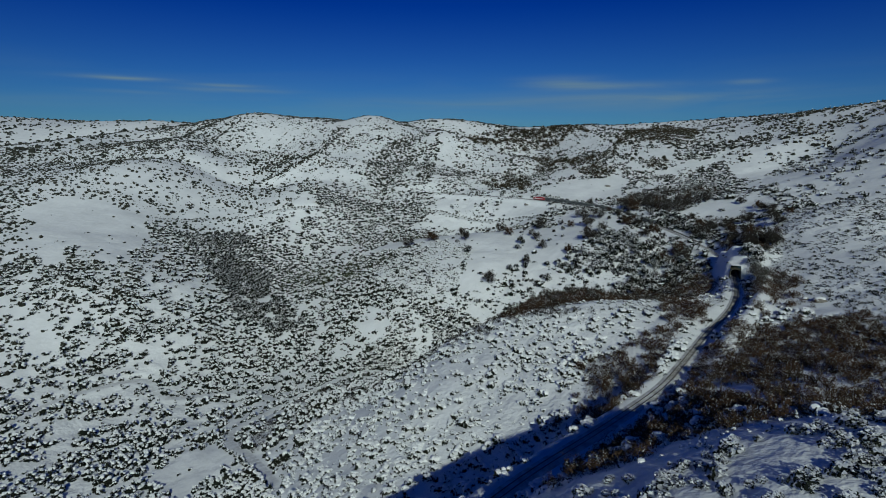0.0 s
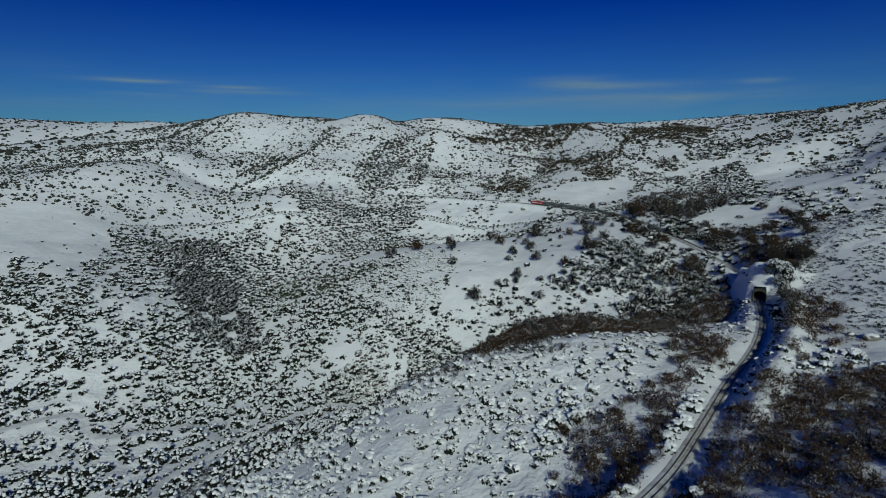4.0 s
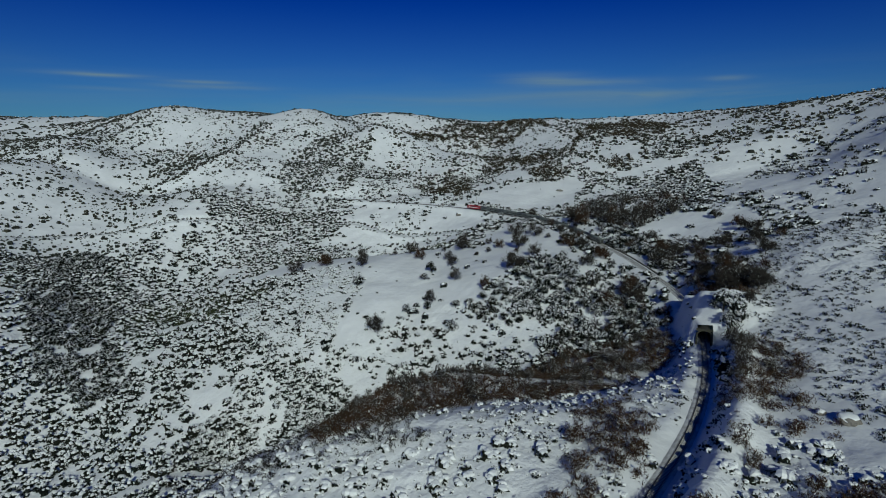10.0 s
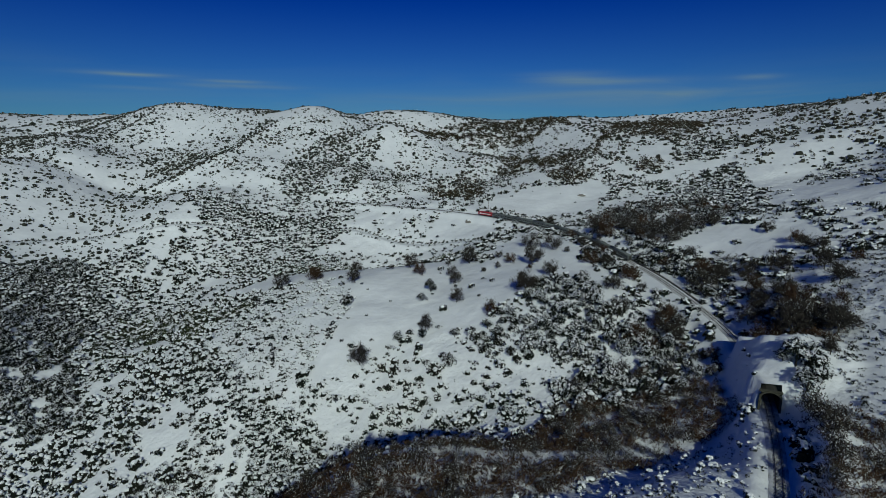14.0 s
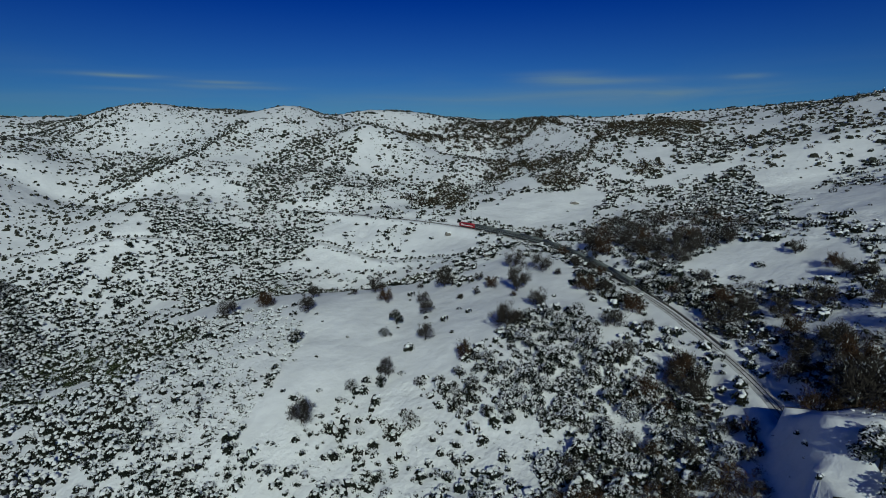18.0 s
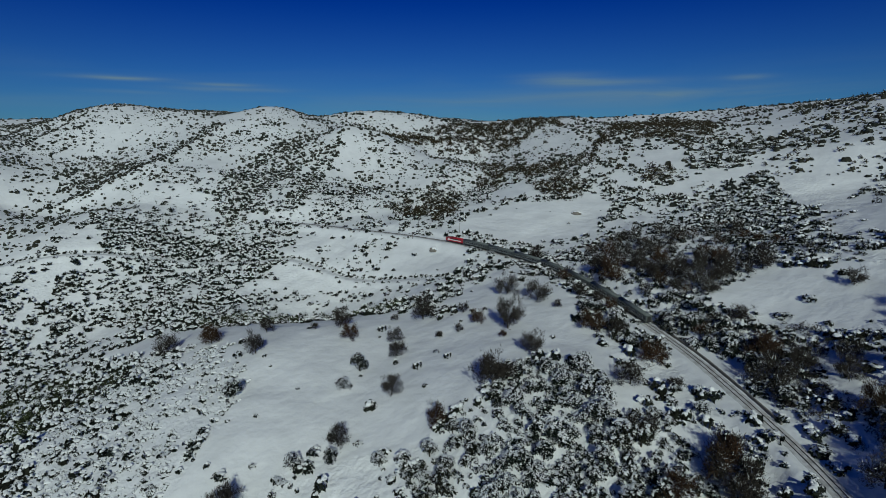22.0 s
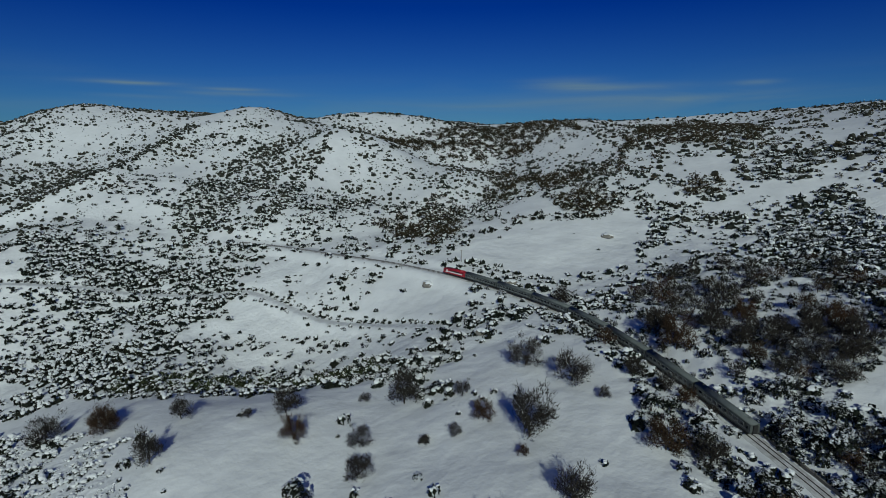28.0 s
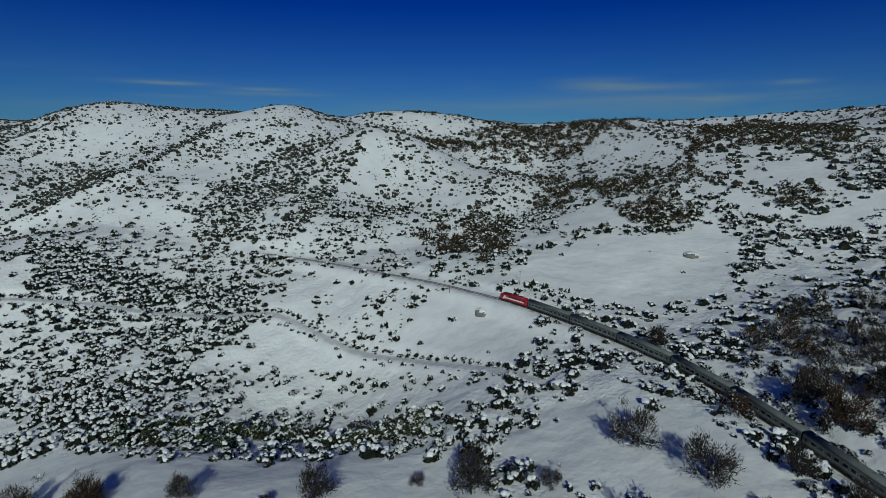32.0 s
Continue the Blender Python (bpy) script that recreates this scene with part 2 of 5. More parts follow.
def extrude_profile(name, mat, profile, x0, x1, smooth=False):
    """A closed profile in y, z drawn out along x."""
    n = len(profile)
    bm = bmesh.new()
    a = [bm.verts.new((x0, y, z)) for y, z in profile]
    b = [bm.verts.new((x1, y, z)) for y, z in profile]
    for i in range(n):
        bm.faces.new((a[i], a[(i + 1) % n], b[(i + 1) % n], b[i]))
    bm.faces.new(a[::-1])
    bm.faces.new(b)
    bmesh.ops.recalc_face_normals(bm, faces=bm.faces[:])
    return from_bm(name, bm, mat, smooth)


# ---- the lie of the land ----
def lattice(ix, iy, seed):
    v = np.sin(ix * 127.1 + iy * 311.7 + seed * 74.7) * 43758.5453
    return v - np.floor(v)


def rough(x, y, size, seed):
    """Smooth noise from -1 to 1 with waves of about that size in metres."""
    u, v = x / size, y / size
    iu, iv = np.floor(u), np.floor(v)
    a, b = u - iu, v - iv
    a, b = a * a * (3 - 2 * a), b * b * (3 - 2 * b)
    p = lattice(iu, iv, seed) * (1 - a) + lattice(iu + 1, iv, seed) * a
    q = lattice(iu, iv + 1, seed) * (1 - a) + lattice(iu + 1, iv + 1, seed) * a
    return 2 * (p * (1 - b) + q * b) - 1


def step(a, b, x):
    t = np.clip((x - a) / (b - a), 0, 1)
    return t * t * (3 - 2 * t)


# hills and hollows: centre x, y, radius, height above the mean of 20 m
HILLS_NORTH = [
    (-384, 1486, 450, 118.2), (662, 1196, 260, 107.2), (-1194, 1360, 260, 26.2), (147, 1204, 150, 26.1),
    (-936, 1719, 260, 67.2), (-921, 777, 150, -19.2), (354, 917, 90, 22.0), (-365, 1082, 90, 0.2),
    (-726, 1222, 150, 19.0), (-481, 957, 90, 16.4), (-587, 1675, 260, -28.8), (323, 1319, 150, 14.0),
    (-17, 1029, 90, 4.0), (-75, 885, 90, -21.1), (-1414, 1675, 260, 101.1), (54, 761, 55, 6.6),
    (-465, 777, 90, 0.2), (369, 1082, 90, 8.7), (-533, 1322, 150, -15.3), (612, 836, 150, 47.5),
    (-70, 1342, 150, -12.7), (-1437, 831, 260, -6.7), (167, 1095, 90, -30.1), (-113, 1036, 90, -14.2),
]
HILLS_NORTH_B = [
    (-1355, 1026, 260, -61.5), (134, 976, 90, 16.7), (-185, 1081, 90, 10.8), (-472, 1094, 90, -1.5),
    (-351, 884, 90, 9.5), (-190, 895, 90, -14.4), (58, 1096, 90, 15.9), (-696, 1353, 150, 10.0),
    (-595, 1034, 150, 10.8),
]
SLOPES_EAST = [
    (499, 665, 150, 63.2), (247, -111, 150, 18.6), (546, 175, 150, 51.2), (183, 529, 38, 0.9),
    (822, 432, 260, 81.0), (538, -127, 150, 33.1), (346, 417, 90, 12.1), (157, 531, 38, 9.1),
    (622, 102, 150, 33.1), (175, 434, 38, 4.8), (634, 177, 150, 29.6), (537, 101, 150, 52.8),
    (202, 719, 55, -5.0), (617, 384, 150, 39.6), (171, 393, 38, 6.2), (362, 586, 90, 18.7),
]
VALLEY_WEST = [
    (-399, 307, 260, -130.3), (-849, 668, 260, 104.3), (-780, 652, 150, -24.8), (-428, 356, 90, 26.1),
    (-229, 618, 55, -16.9), (-206, 256, 55, -13.1), (-344, 639, 55, 8.2), (-258, 473, 55, -8.6),
    (-913, 351, 150, -25.2), (-631, 173, 150, 29.8), (-493, 617, 90, 19.4), (-230, 63, 90, -21.2),
    (-313, 360, 55, 17.2), (-464, 724, 90, -13.0), (-307, 657, 55, 10.1), (-894, 296, 150, -24.8),
    (-343, 508, 55, 5.7), (-498, 417, 90, 21.2), (-480, 190, 90, 20.1), (-889, 636, 150, -28.5),
    (-694, 736, 150, -35.0), (-417, 718, 90, -16.4), (-313, 676, 55, 7.5),
]
SPURS_MIDDLE = [
    (-61, 711, 90, -1.5), (-107, 511, 38, 7.1), (-90, 575, 38, -8.7), (48, 641, 38, -13.2),
    (101, 471, 38, -7.5), (-26, 451, 38, -8.4), (107, 575, 38, -5.6), (-63, 588, 38, -10.7),
    (44, 429, 38, 6.4), (-138, 588, 38, -0.5), (-163, 423, 38, 5.0), (-168, 755, 55, -4.1),
    (95, 405, 38, -6.5), (-104, 587, 38, -7.0), (-54, 528, 38, 1.7), (-79, 432, 38, 1.8),
]
SPURS_SOUTH = [
    (-132, 317, 38, -4.9), (74, 375, 38, -8.6), (-36, 376, 38, -5.5), (-152, 179, 55, -9.8),
    (-9, 296, 38, 6.3), (65, 40, 55, 9.3), (-200, 65, 55, -9.3), (20, 376, 38, -6.3),
    (129, 263, 38, -1.7), (-88, 319, 38, -10.6), (-81, 134, 38, -0.9), (-196, 105, 55, -7.4),
    (100, 138, 38, 8.5), (-18, 10, 55, 11.7), (-85, 344, 38, -16.7), (-163, 350, 38, 0.0),
    (-107, 239, 38, -7.4), (-169, 66, 55, -9.8), (47, 194, 38, -2.2), (-11, 351, 38, -5.2),
    (51, 69, 55, 27.7), (-28, 135, 38, -5.0), (-7, 368, 38, -6.9), (-127, 134, 55, -6.8),
]
SPURS_SOUTH_B = [
    (14, 295, 38, 9.6), (103, 297, 38, -3.8), (-33, 276, 38, 6.8), (-187, 324, 55, -12.9),
    (-193, 27, 55, -8.1), (-24, 354, 38, -6.1), (53, 369, 38, -7.3), (-96, 154, 55, -12.0),
]
# folds of the western bench and the valley
FOLDS_WEST = [
    (-584, 583, 110, 13.1), (-367, 366, 65, 8.0), (-135, 600, 40, -6.1), (-413, 790, 110, -7.9),
    (-824, 842, 110, 10.0), (-209, 364, 40, -8.1), (-286, 835, 40, -6.5), (-532, 634, 65, 10.4),
    (-396, 389, 65, 9.6), (-418, 544, 40, -4.1), (-125, 383, 40, 2.9), (-342, 445, 40, 5.3),
    (-265, 506, 40, -3.6), (-244, 274, 40, 4.5), (-64, 731, 40, -3.7), (-460, 499, 40, 4.4),
    (-267, 383, 40, 3.4), (-309, 593, 40, 1.2), (-520, 690, 38, 8.0),
]
# the hollow behind the dome-shaped hill and the terraces east of it
FOLDS_NORTH = [
    (-165, 985, 40, -9.9), (183, 912, 110, 8.4), (-215, 1010, 40, -17.8), (-110, 927, 40, -11.8),
    (154, 472, 40, -3.2), (277, 675, 40, -11.3), (110, 737, 40, -2.8), (257, 745, 40, 11.2),
    (5, 886, 65, 4.9), (-130, 1000, 40, -10.4), (129, 675, 40, -8.3), (232, 1045, 65, 9.3),
    (156, 549, 40, -3.9), (86, 622, 40, 4.3), (277, 675, 65, -9.0), (152, 877, 65, 6.6),
    (194, 788, 40, 3.9), (-29, 818, 40, 3.9), (253, 947, 65, -4.7), (63, 725, 40, -4.3),
]
# the shoulders and gullies under the western hills
FOLDS_HILLS = [
    (-490, 785, 60, -10.9), (-760, 906, 60, -13.2), (-134, 790, 60, -9.1), (-684, 857, 60, -11.9),
    (-250, 770, 60, -8.8), (-574, 850, 38, -6.4), (-531, 634, 60, 5.0), (-183, 886, 38, 6.2),
    (-134, 790, 38, -10.9), (-490, 785, 38, -10.4), (-124, 844, 38, -8.4), (-799, 746, 60, 4.0),
    (-413, 494, 38, 3.2), (-360, 596, 38, -4.3), (-760, 906, 38, -11.4), (-560, 790, 60, -9.1),
    (-684, 857, 38, -8.8), (-164, 680, 38, 1.9), (-450, 740, 38, -6.2), (-265, 559, 38, -4.5),
    (-309, 593, 38, 3.8), (-571, 519, 38, 3.8), (-500, 900, 38, 2.7), (-468, 836, 38, -4.1),
]
FOLDS = np.array(FOLDS_WEST + FOLDS_NORTH + FOLDS_HILLS)
LANDFORMS = np.array(HILLS_NORTH + HILLS_NORTH_B + SLOPES_EAST + VALLEY_WEST + SPURS_MIDDLE + SPURS_SOUTH + SPURS_SOUTH_B)

RAIL = [(-60, 20), (-34, 70), (-8, 115), (16, 148), (36, 177), (46, 196), (57, 219), (67, 240), (78, 260), (88, 281), (96, 302), (102, 322), (107, 343), (111, 366), (112, 390), (110, 410), (106, 430), (99, 457), (94, 474), (85, 497), (75, 520), (60, 548), (46, 570), (32, 587), (14, 604), (-4, 619), (-22, 632), (-42, 643), (-64, 654), (-95, 665), (-144, 682), (-181, 691), (-215, 699)]
GRADE = ([200, 340, 450, 560, 640, 720], [-3, -3, 2, 7, 8.5, 8.5])
ROAD_UPPER = [(-429, 508), (-396, 552), (-359, 573), (-302, 606), (-272, 621), (-245, 632), (-210, 635), (-172, 633), (-147, 636), (-115, 626), (-87, 615), (-68, 610), (-45, 600), (-22, 588), (-4, 574)]
ROAD_LOWER = [(-310, 200), (-304, 221), (-298, 251), (-282, 277), (-267, 290), (-246, 280), (-223, 295), (-202, 308), (-168, 292), (-150, 300), (-128, 322), (-100, 335)]
ROAD_SPUR = [(-118, 196), (-147, 222), (-172, 240), (-174, 262), (-160, 288)]
ROAD_GULLY = [(76, 340), (55, 330), (30, 312), (0, 305), (-30, 316), (-66, 340), (-100, 335)]
PORTAL_Y, EXIT_Y = 343, 381


def smooth_line(points, gap=2.0):
    """Points every gap metres along a soft curve through the given ones."""
    p = np.array(points, float)
    p = np.vstack([2 * p[0] - p[1], p, 2 * p[-1] - p[-2]])
    out = []
    for i in range(1, len(p) - 2):
        k = max(2, int(np.linalg.norm(p[i + 1] - p[i]) / gap))
        for t in np.arange(k) / k:
            out.append(0.5 * (2 * p[i] + (p[i + 1] - p[i - 1]) * t + (2 * p[i - 1] - 5 * p[i] + 4 * p[i + 1] - p[i + 2]) * t * t + (3 * p[i] - p[i - 1] - 3 * p[i + 1] + p[i + 2]) * t ** 3))
    return np.array(out + [p[-2]])


def soften(line, times):
    for _ in range(times):
        line[1:-1] = 0.25 * line[:-2] + 0.5 * line[1:-1] + 0.25 * line[2:]
    return line


rail_line = soften(smooth_line(RAIL), 12)
roads = {"upper": smooth_line(ROAD_UPPER, 4.0), "lower": smooth_line(ROAD_LOWER, 4.0), "spur": smooth_line(ROAD_SPUR, 4.0), "gully": smooth_line(ROAD_GULLY, 4.0)}


def near_line(x, y, line):
    """For each place the distance to a line, and the nearest point's number."""
    best, which = np.full(x.shape, 1e9), np.zeros(x.shape, int)
    for i, (a, b) in enumerate(line):
        d = (x - a) ** 2 + (y - b) ** 2
        m = d < best
        best[m], which[m] = d[m], i
    return np.sqrt(best), which


def rail_height(y):
    return np.interp(y, *GRADE)


GULLY = smooth_line([(92, 340), (72, 332), (55, 311), (35, 295), (5, 284), (-30, 293), (-66, 322), (-100, 337)], 4.0)
RIB = smooth_line([(-416, 692), (-387, 712), (-367, 732), (-355, 764), (-356, 819), (-352, 886)], 6.0)
RIB_FAR = smooth_line([(-600, 740), (-556, 785), (-560, 822), (-566, 880)], 6.0)
# the pointed hills to the north: x, y, top, fall, roundness, and from where they steepen
PEAKS = [(-566, 956, 125, 0.30, 45, 150), (-460, 968, 114, 0.34, 30, 130), (-352, 981, 121, 0.32, 30, 190), (-223, 1077, 119, 0.25, 50, 90), (-183, 886, 90, 0.42, 42, 100), (-650, 900, 95, 0.30, 40, 120)]


def natural(x, y):
    h = np.full(x.shape, 20.0)
    for cx, cy, r, a in LANDFORMS:
        h += a * np.exp(-((x - cx) ** 2 + (y - cy) ** 2) / (2 * r * r))
    # the near side of the spur, its western shoulder, and the brow of the hill to the south
    for cx, cy, r, a in ((-15, 155, 30, -11), (-55, 215, 28, 5), (97, 120, 30, -13), (32, 38, 25, -11)):
        h += a * np.exp(-((x - cx) ** 2 + (y - cy) ** 2) / (2 * r * r))
    top, total = h.copy(), []
    for cx, cy, z, k, r, e in PEAKS:
        d = np.sqrt((x - cx) ** 2 + (y - cy) ** 2 + r * r) - r
        total.append(z - k * d - 0.004 * np.maximum(0, d - e) ** 2)
        top = np.maximum(top, total[-1])
    h = top + 4.0 * np.log(sum(np.exp(np.maximum(q - top, -200) / 4.0) for q in [h] + total))
    for cx, cy, r, up in FOLDS:
        h += up * np.exp(-((x - cx) ** 2 + (y - cy) ** 2) / (2 * r * r))
    d = np.hypot(x - 20, y - 450)
    west = step(-150, -700, x)
    far = step(1100, 1900, d)
    h += far * (rough(x, y, 420, 5) * 14 + rough(x, y, 900, 6) * 12 + rough(x, y, 150, 7) * 6 + 112 * west * step(1500, 2500, d) - 15 * (1 - west))
    h -= 62 * np.exp(-((x + 1280) ** 2 + (y - 1650) ** 2) / (2 * 330.0 ** 2))
    h += rough(x, y, 60, 1) * 1.6 + rough(x, y, 23, 2) * 0.8 + rough(x, y, 9, 3) * 0.35 + rough(x, y, 3.5, 4) * 0.14
    # gullies that run down the north hills
    hill = step(690, 780, y) * step(1300, 1000, y) * step(80, -80, x)
    h -= hill * 2.5 * np.abs(rough(x + 0.3 * y, y * 0.25, 45, 9))
    # the ribs of the two western hills
    for line, up, wide in ((RIB, 4.5, 9.0), (RIB_FAR, 3.5, 10.0)):
        m = (np.abs(x - line[:, 0].mean()) < 160) & (np.abs(y - line[:, 1].mean()) < 220)
        if m.any():
            h[m] += up * np.exp(-(near_line(x[m], y[m], line)[0] / wide) ** 2)
    # the gully behind the spur, steep on its shady side
    g = np.full(x.shape, 1e9)
    near = (x > -120) & (x < 120) & (y > 260) & (y < 390)
    if near.any():
        g[near] = near_line(x[near], y[near], GULLY)[0]
    h -= 7.5 * np.exp(-(g / 17.0) ** 2)
    # the clearing and the bench beside it fall away to the north
    h -= 6.0 * (y - 512) / 50.0 * np.exp(-((x + 75) ** 2 + (y - 512) ** 2) / (2 * 50.0 ** 2))
    h -= 3.5 * (y - 475) / 45.0 * np.exp(-((x + 10) ** 2 + (y - 475) ** 2) / (2 * 45.0 ** 2))
    # the steep-sided knoll over the tunnel
    r = np.sqrt(((x - 110.5) / np.where(x < 110.5, 8.5, 24.0)) ** 2 + ((y - 361) / np.where(y < 361, 22.0, 24.0)) ** 2 + 0.004)
    h += 14.5 * np.clip(1.06 - r, 0, 1) * (1 + 0.12 * rough(x, y, 5, 61))
    return h


def ground(x, y):
    x, y = np.asarray(x, float), np.asarray(y, float)
    h = natural(x, y)
    m = (x > -330) & (x < 150) & (y > 0) & (y < 760)
    if m.any():
        xs, ys, hs = x[m], y[m], h[m]
        d, i = near_line(xs, ys, rail_line)
        ry = rail_line[i, 1]
        w = step(11.0, 3.3, d) * np.where((ry > PORTAL_Y) & (ry < EXIT_Y), 0, 1) * step(-215, -175, rail_line[i, 0])
        hs = hs * (1 - w) + (rail_height(ry) - 0.55) * w
        over = (ry > PORTAL_Y + 0.3) & (ry < EXIT_Y - 0.3) & (d < 4.6)
        hs = np.where(over, np.maximum(hs, rail_height(ry) + 6.7), hs)
        # ploughed snow along the line, and the bank on its uphill side
        t = np.gradient(rail_line, axis=0)
        east = (t[i, 1] * (xs - rail_line[i, 0]) - t[i, 0] * (ys - rail_line[i, 1])) > 0
        clear = np.where((ry > PORTAL_Y - 4) & (ry < EXIT_Y + 4), 0, 1) * step(700, 640, ry)
        hs += clear * np.where(east, 0.75, 1.25) * np.exp(-((d - np.where(east, 4.6, 5.2)) / np.where(east, 1.1, 1.7)) ** 2) * (0.7 + 0.5 * rough(xs, ys, 7, 31))
        hs += clear * np.where(east, 1, 0) * (4.6 * step(200, 225, ry) * step(340, 325, ry)) * np.exp(-((d - 10.5) / 4.5) ** 2)
        h[m] = hs
    for line in roads.values():
        m = (x > line[:, 0].min() - 10) & (x < line[:, 0].max() + 10) & (y > line[:, 1].min() - 10) & (y < line[:, 1].max() + 10)
        if m.any():
            d, i = near_line(x[m], y[m], line)
            level = natural(line[:, 0], line[:, 1])
            level = np.convolve(np.pad(level, 3, "edge"), np.ones(7) / 7, "valid")
            w = step(6.5, 2.6, d)
            h[m] = h[m] * (1 - w) + level[i] * w
    return h


def spaced(lo, hi, fine, grow, low_end, high_end):
    mid = np.arange(lo, hi + fine, fine)
    up, down, s = [mid[-1]], [mid[0]], fine
    while up[-1] < high_end:
        s = min(s * grow, 90)
        up.append(up[-1] + s)
    s = fine
    while down[-1] > low_end:
        s = min(s * grow, 90)
        down.append(down[-1] - s)
    return np.array(down[:0:-1] + list(mid) + up[1:])


def inside(x, y, polygon):
    hit = np.zeros(x.shape, bool)
    for (x0, y0), (x1, y1) in zip(polygon, polygon[1:] + polygon[:1]):
        m = (y0 > y) != (y1 > y)
        hit ^= m & (x < (x1 - x0) * (y - y0) / ((y1 - y0) or 1e-9) + x0)
    return hit


SNOWFIELDS = [
    [(-203, 521), (-167, 530), (-120, 524), (-94, 527), (-53, 534), (-20, 535), (-10, 519), (22, 512), (53, 505), (66, 479), (73, 460), (77, 444), (69, 439), (65, 458), (43, 468), (26, 460), (23, 444), (12, 433), (1, 429), (-22, 432), (-36, 422), (-56, 412), (-63, 398), (-69, 397), (-65, 424), (-66, 438), (-71, 457), (-86, 474), (-125, 496), (-185, 510)],
    [(-38, 657), (-29, 667), (-6, 700), (22, 717), (58, 724), (76, 731), (81, 710), (77, 677), (60, 655), (40, 641), (7, 644), (-16, 649)],
    [(-72, 612), (-61, 640), (-38, 645), (-5, 622), (-9, 599), (-15, 588), (-42, 604)],
    [(-547, 461), (-547, 492), (-499, 513), (-436, 497), (-410, 473), (-386, 426), (-390, 394), (-433, 399), (-409, 366), (-414, 352)],
    [(133, 356), (152, 378), (180, 360), (144, 287), (132, 318)],
    [(119, 526), (136, 525), (163, 515), (184, 500), (166, 466), (142, 480), (126, 494), (109, 504)],
    [(92, 352), (91, 372), (95, 400), (110, 400), (107, 372), (105, 350)],
    [(104, 284), (127, 298), (136, 272), (121, 247), (108, 263)],
    [(-5, 761), (19, 771), (31, 759), (28, 736), (-1, 719), (-16, 734)],
    [(87, 774), (114, 773), (117, 751), (102, 743), (89, 754)],
    [(121, 734), (142, 752), (166, 756), (175, 752), (164, 739), (142, 726), (125, 721)],
    [(197, 620), (222, 619), (235, 556), (220, 524), (199, 560)],
    [(-196, 206), (-186, 236), (-168, 234), (-158, 212), (-165, 198)],
    [(-12, 536), (-4, 556), (16, 560), (32, 551), (46, 538), (57, 521), (60, 506), (40, 506), (14, 518)],
]
THIN = [
    [(-328, 696), (-320, 728), (-325, 802), (-280, 765), (-244, 707), (-285, 687)],
    [(-390, 960), (-330, 1000), (-300, 960), (-330, 870), (-360, 880)],
    [(-145, 827), (-93, 828), (-65, 819), (-69, 775), (-97, 773), (-129, 784)],
    [(79, 647), (93, 683), (121, 704), (142, 704), (150, 683), (115, 634), (91, 617), (75, 618)],
    [(124, 455), (136, 494), (154, 504), (184, 500), (160, 450), (141, 457), (128, 425)],
    [(150, 500), (200, 640), (330, 700), (420, 600), (330, 420), (190, 400)],
    [(220, 906), (320, 946), (274, 848), (228, 843), (197, 835)],
    [(-6, 943), (7, 1018), (53, 1047), (67, 930), (59, 874), (24, 882)],
    [(134, 531), (151, 516), (164, 496), (195, 520), (216, 515), (199, 478), (169, 479), (152, 458), (131, 444), (124, 462), (130, 497)],
]
LOBE = [(-169, 476), (-148, 500), (-112, 495), (-78, 468), (-69, 442), (-70, 427), (-72, 403), (-83, 394), (-103, 396), (-123, 408), (-150, 432)]
HOLLOW = [(-299, 460), (-284, 492), (-217, 502), (-187, 516), (-142, 474), (-170, 445), (-232, 437), (-258, 415)]
THICKETS = [
    [(-385, 490), (-363, 530), (-331, 537), (-278, 495), (-254, 434), (-195, 391), (-215, 371), (-260, 385), (-300, 420)],
    [(41, 545), (60, 590), (86, 636), (145, 627), (158, 545), (132, 523), (105, 511), (88, 518), (75, 534)],
    [(-275, 730), (-273, 755), (-278, 794), (-272, 840), (-255, 886), (-210, 813), (-211, 740), (-197, 709), (-192, 685), (-219, 686), (-256, 711)],
    [(-208, 819), (-185, 870), (-176, 799), (-168, 740), (-170, 709), (-182, 697), (-187, 732)],
    [(26, 450), (52, 462), (67, 456), (84, 416), (88, 396), (52, 398), (19, 405), (-3, 421), (34, 431)],
    [(-473, 763), (-460, 785), (-423, 798), (-386, 767), (-409, 737), (-438, 730)],
    [(-405, 690), (-366, 725), (-352, 795), (-372, 905), (-380, 905), (-361, 795), (-376, 730)],
    [(119, 444), (159, 455), (170, 420), (126, 375), (114, 388), (112, 415)],
    [(82, 520), (98, 517), (110, 491), (114, 462), (120, 440), (112, 440), (104, 468), (90, 497)],
    [(60, 513), (70, 506), (79, 489), (88, 468), (80, 466), (68, 482), (58, 497)],
    [(40, 360), (46, 385), (60, 400), (96, 402), (106, 386), (102, 372), (72, 368)],
    [(197, 860), (221, 836), (268, 835), (232, 756), (195, 754), (159, 766), (155, 792)],
    [(82, 694), (92, 719), (103, 709), (86, 675), (71, 651)],
    [(164, 716), (205, 740), (221, 731), (162, 605), (136, 576), (129, 620), (114, 607), (140, 685)],
    [(-265, 686), (-228, 691), (-171, 692), (-220, 680), (-255, 679)],
]
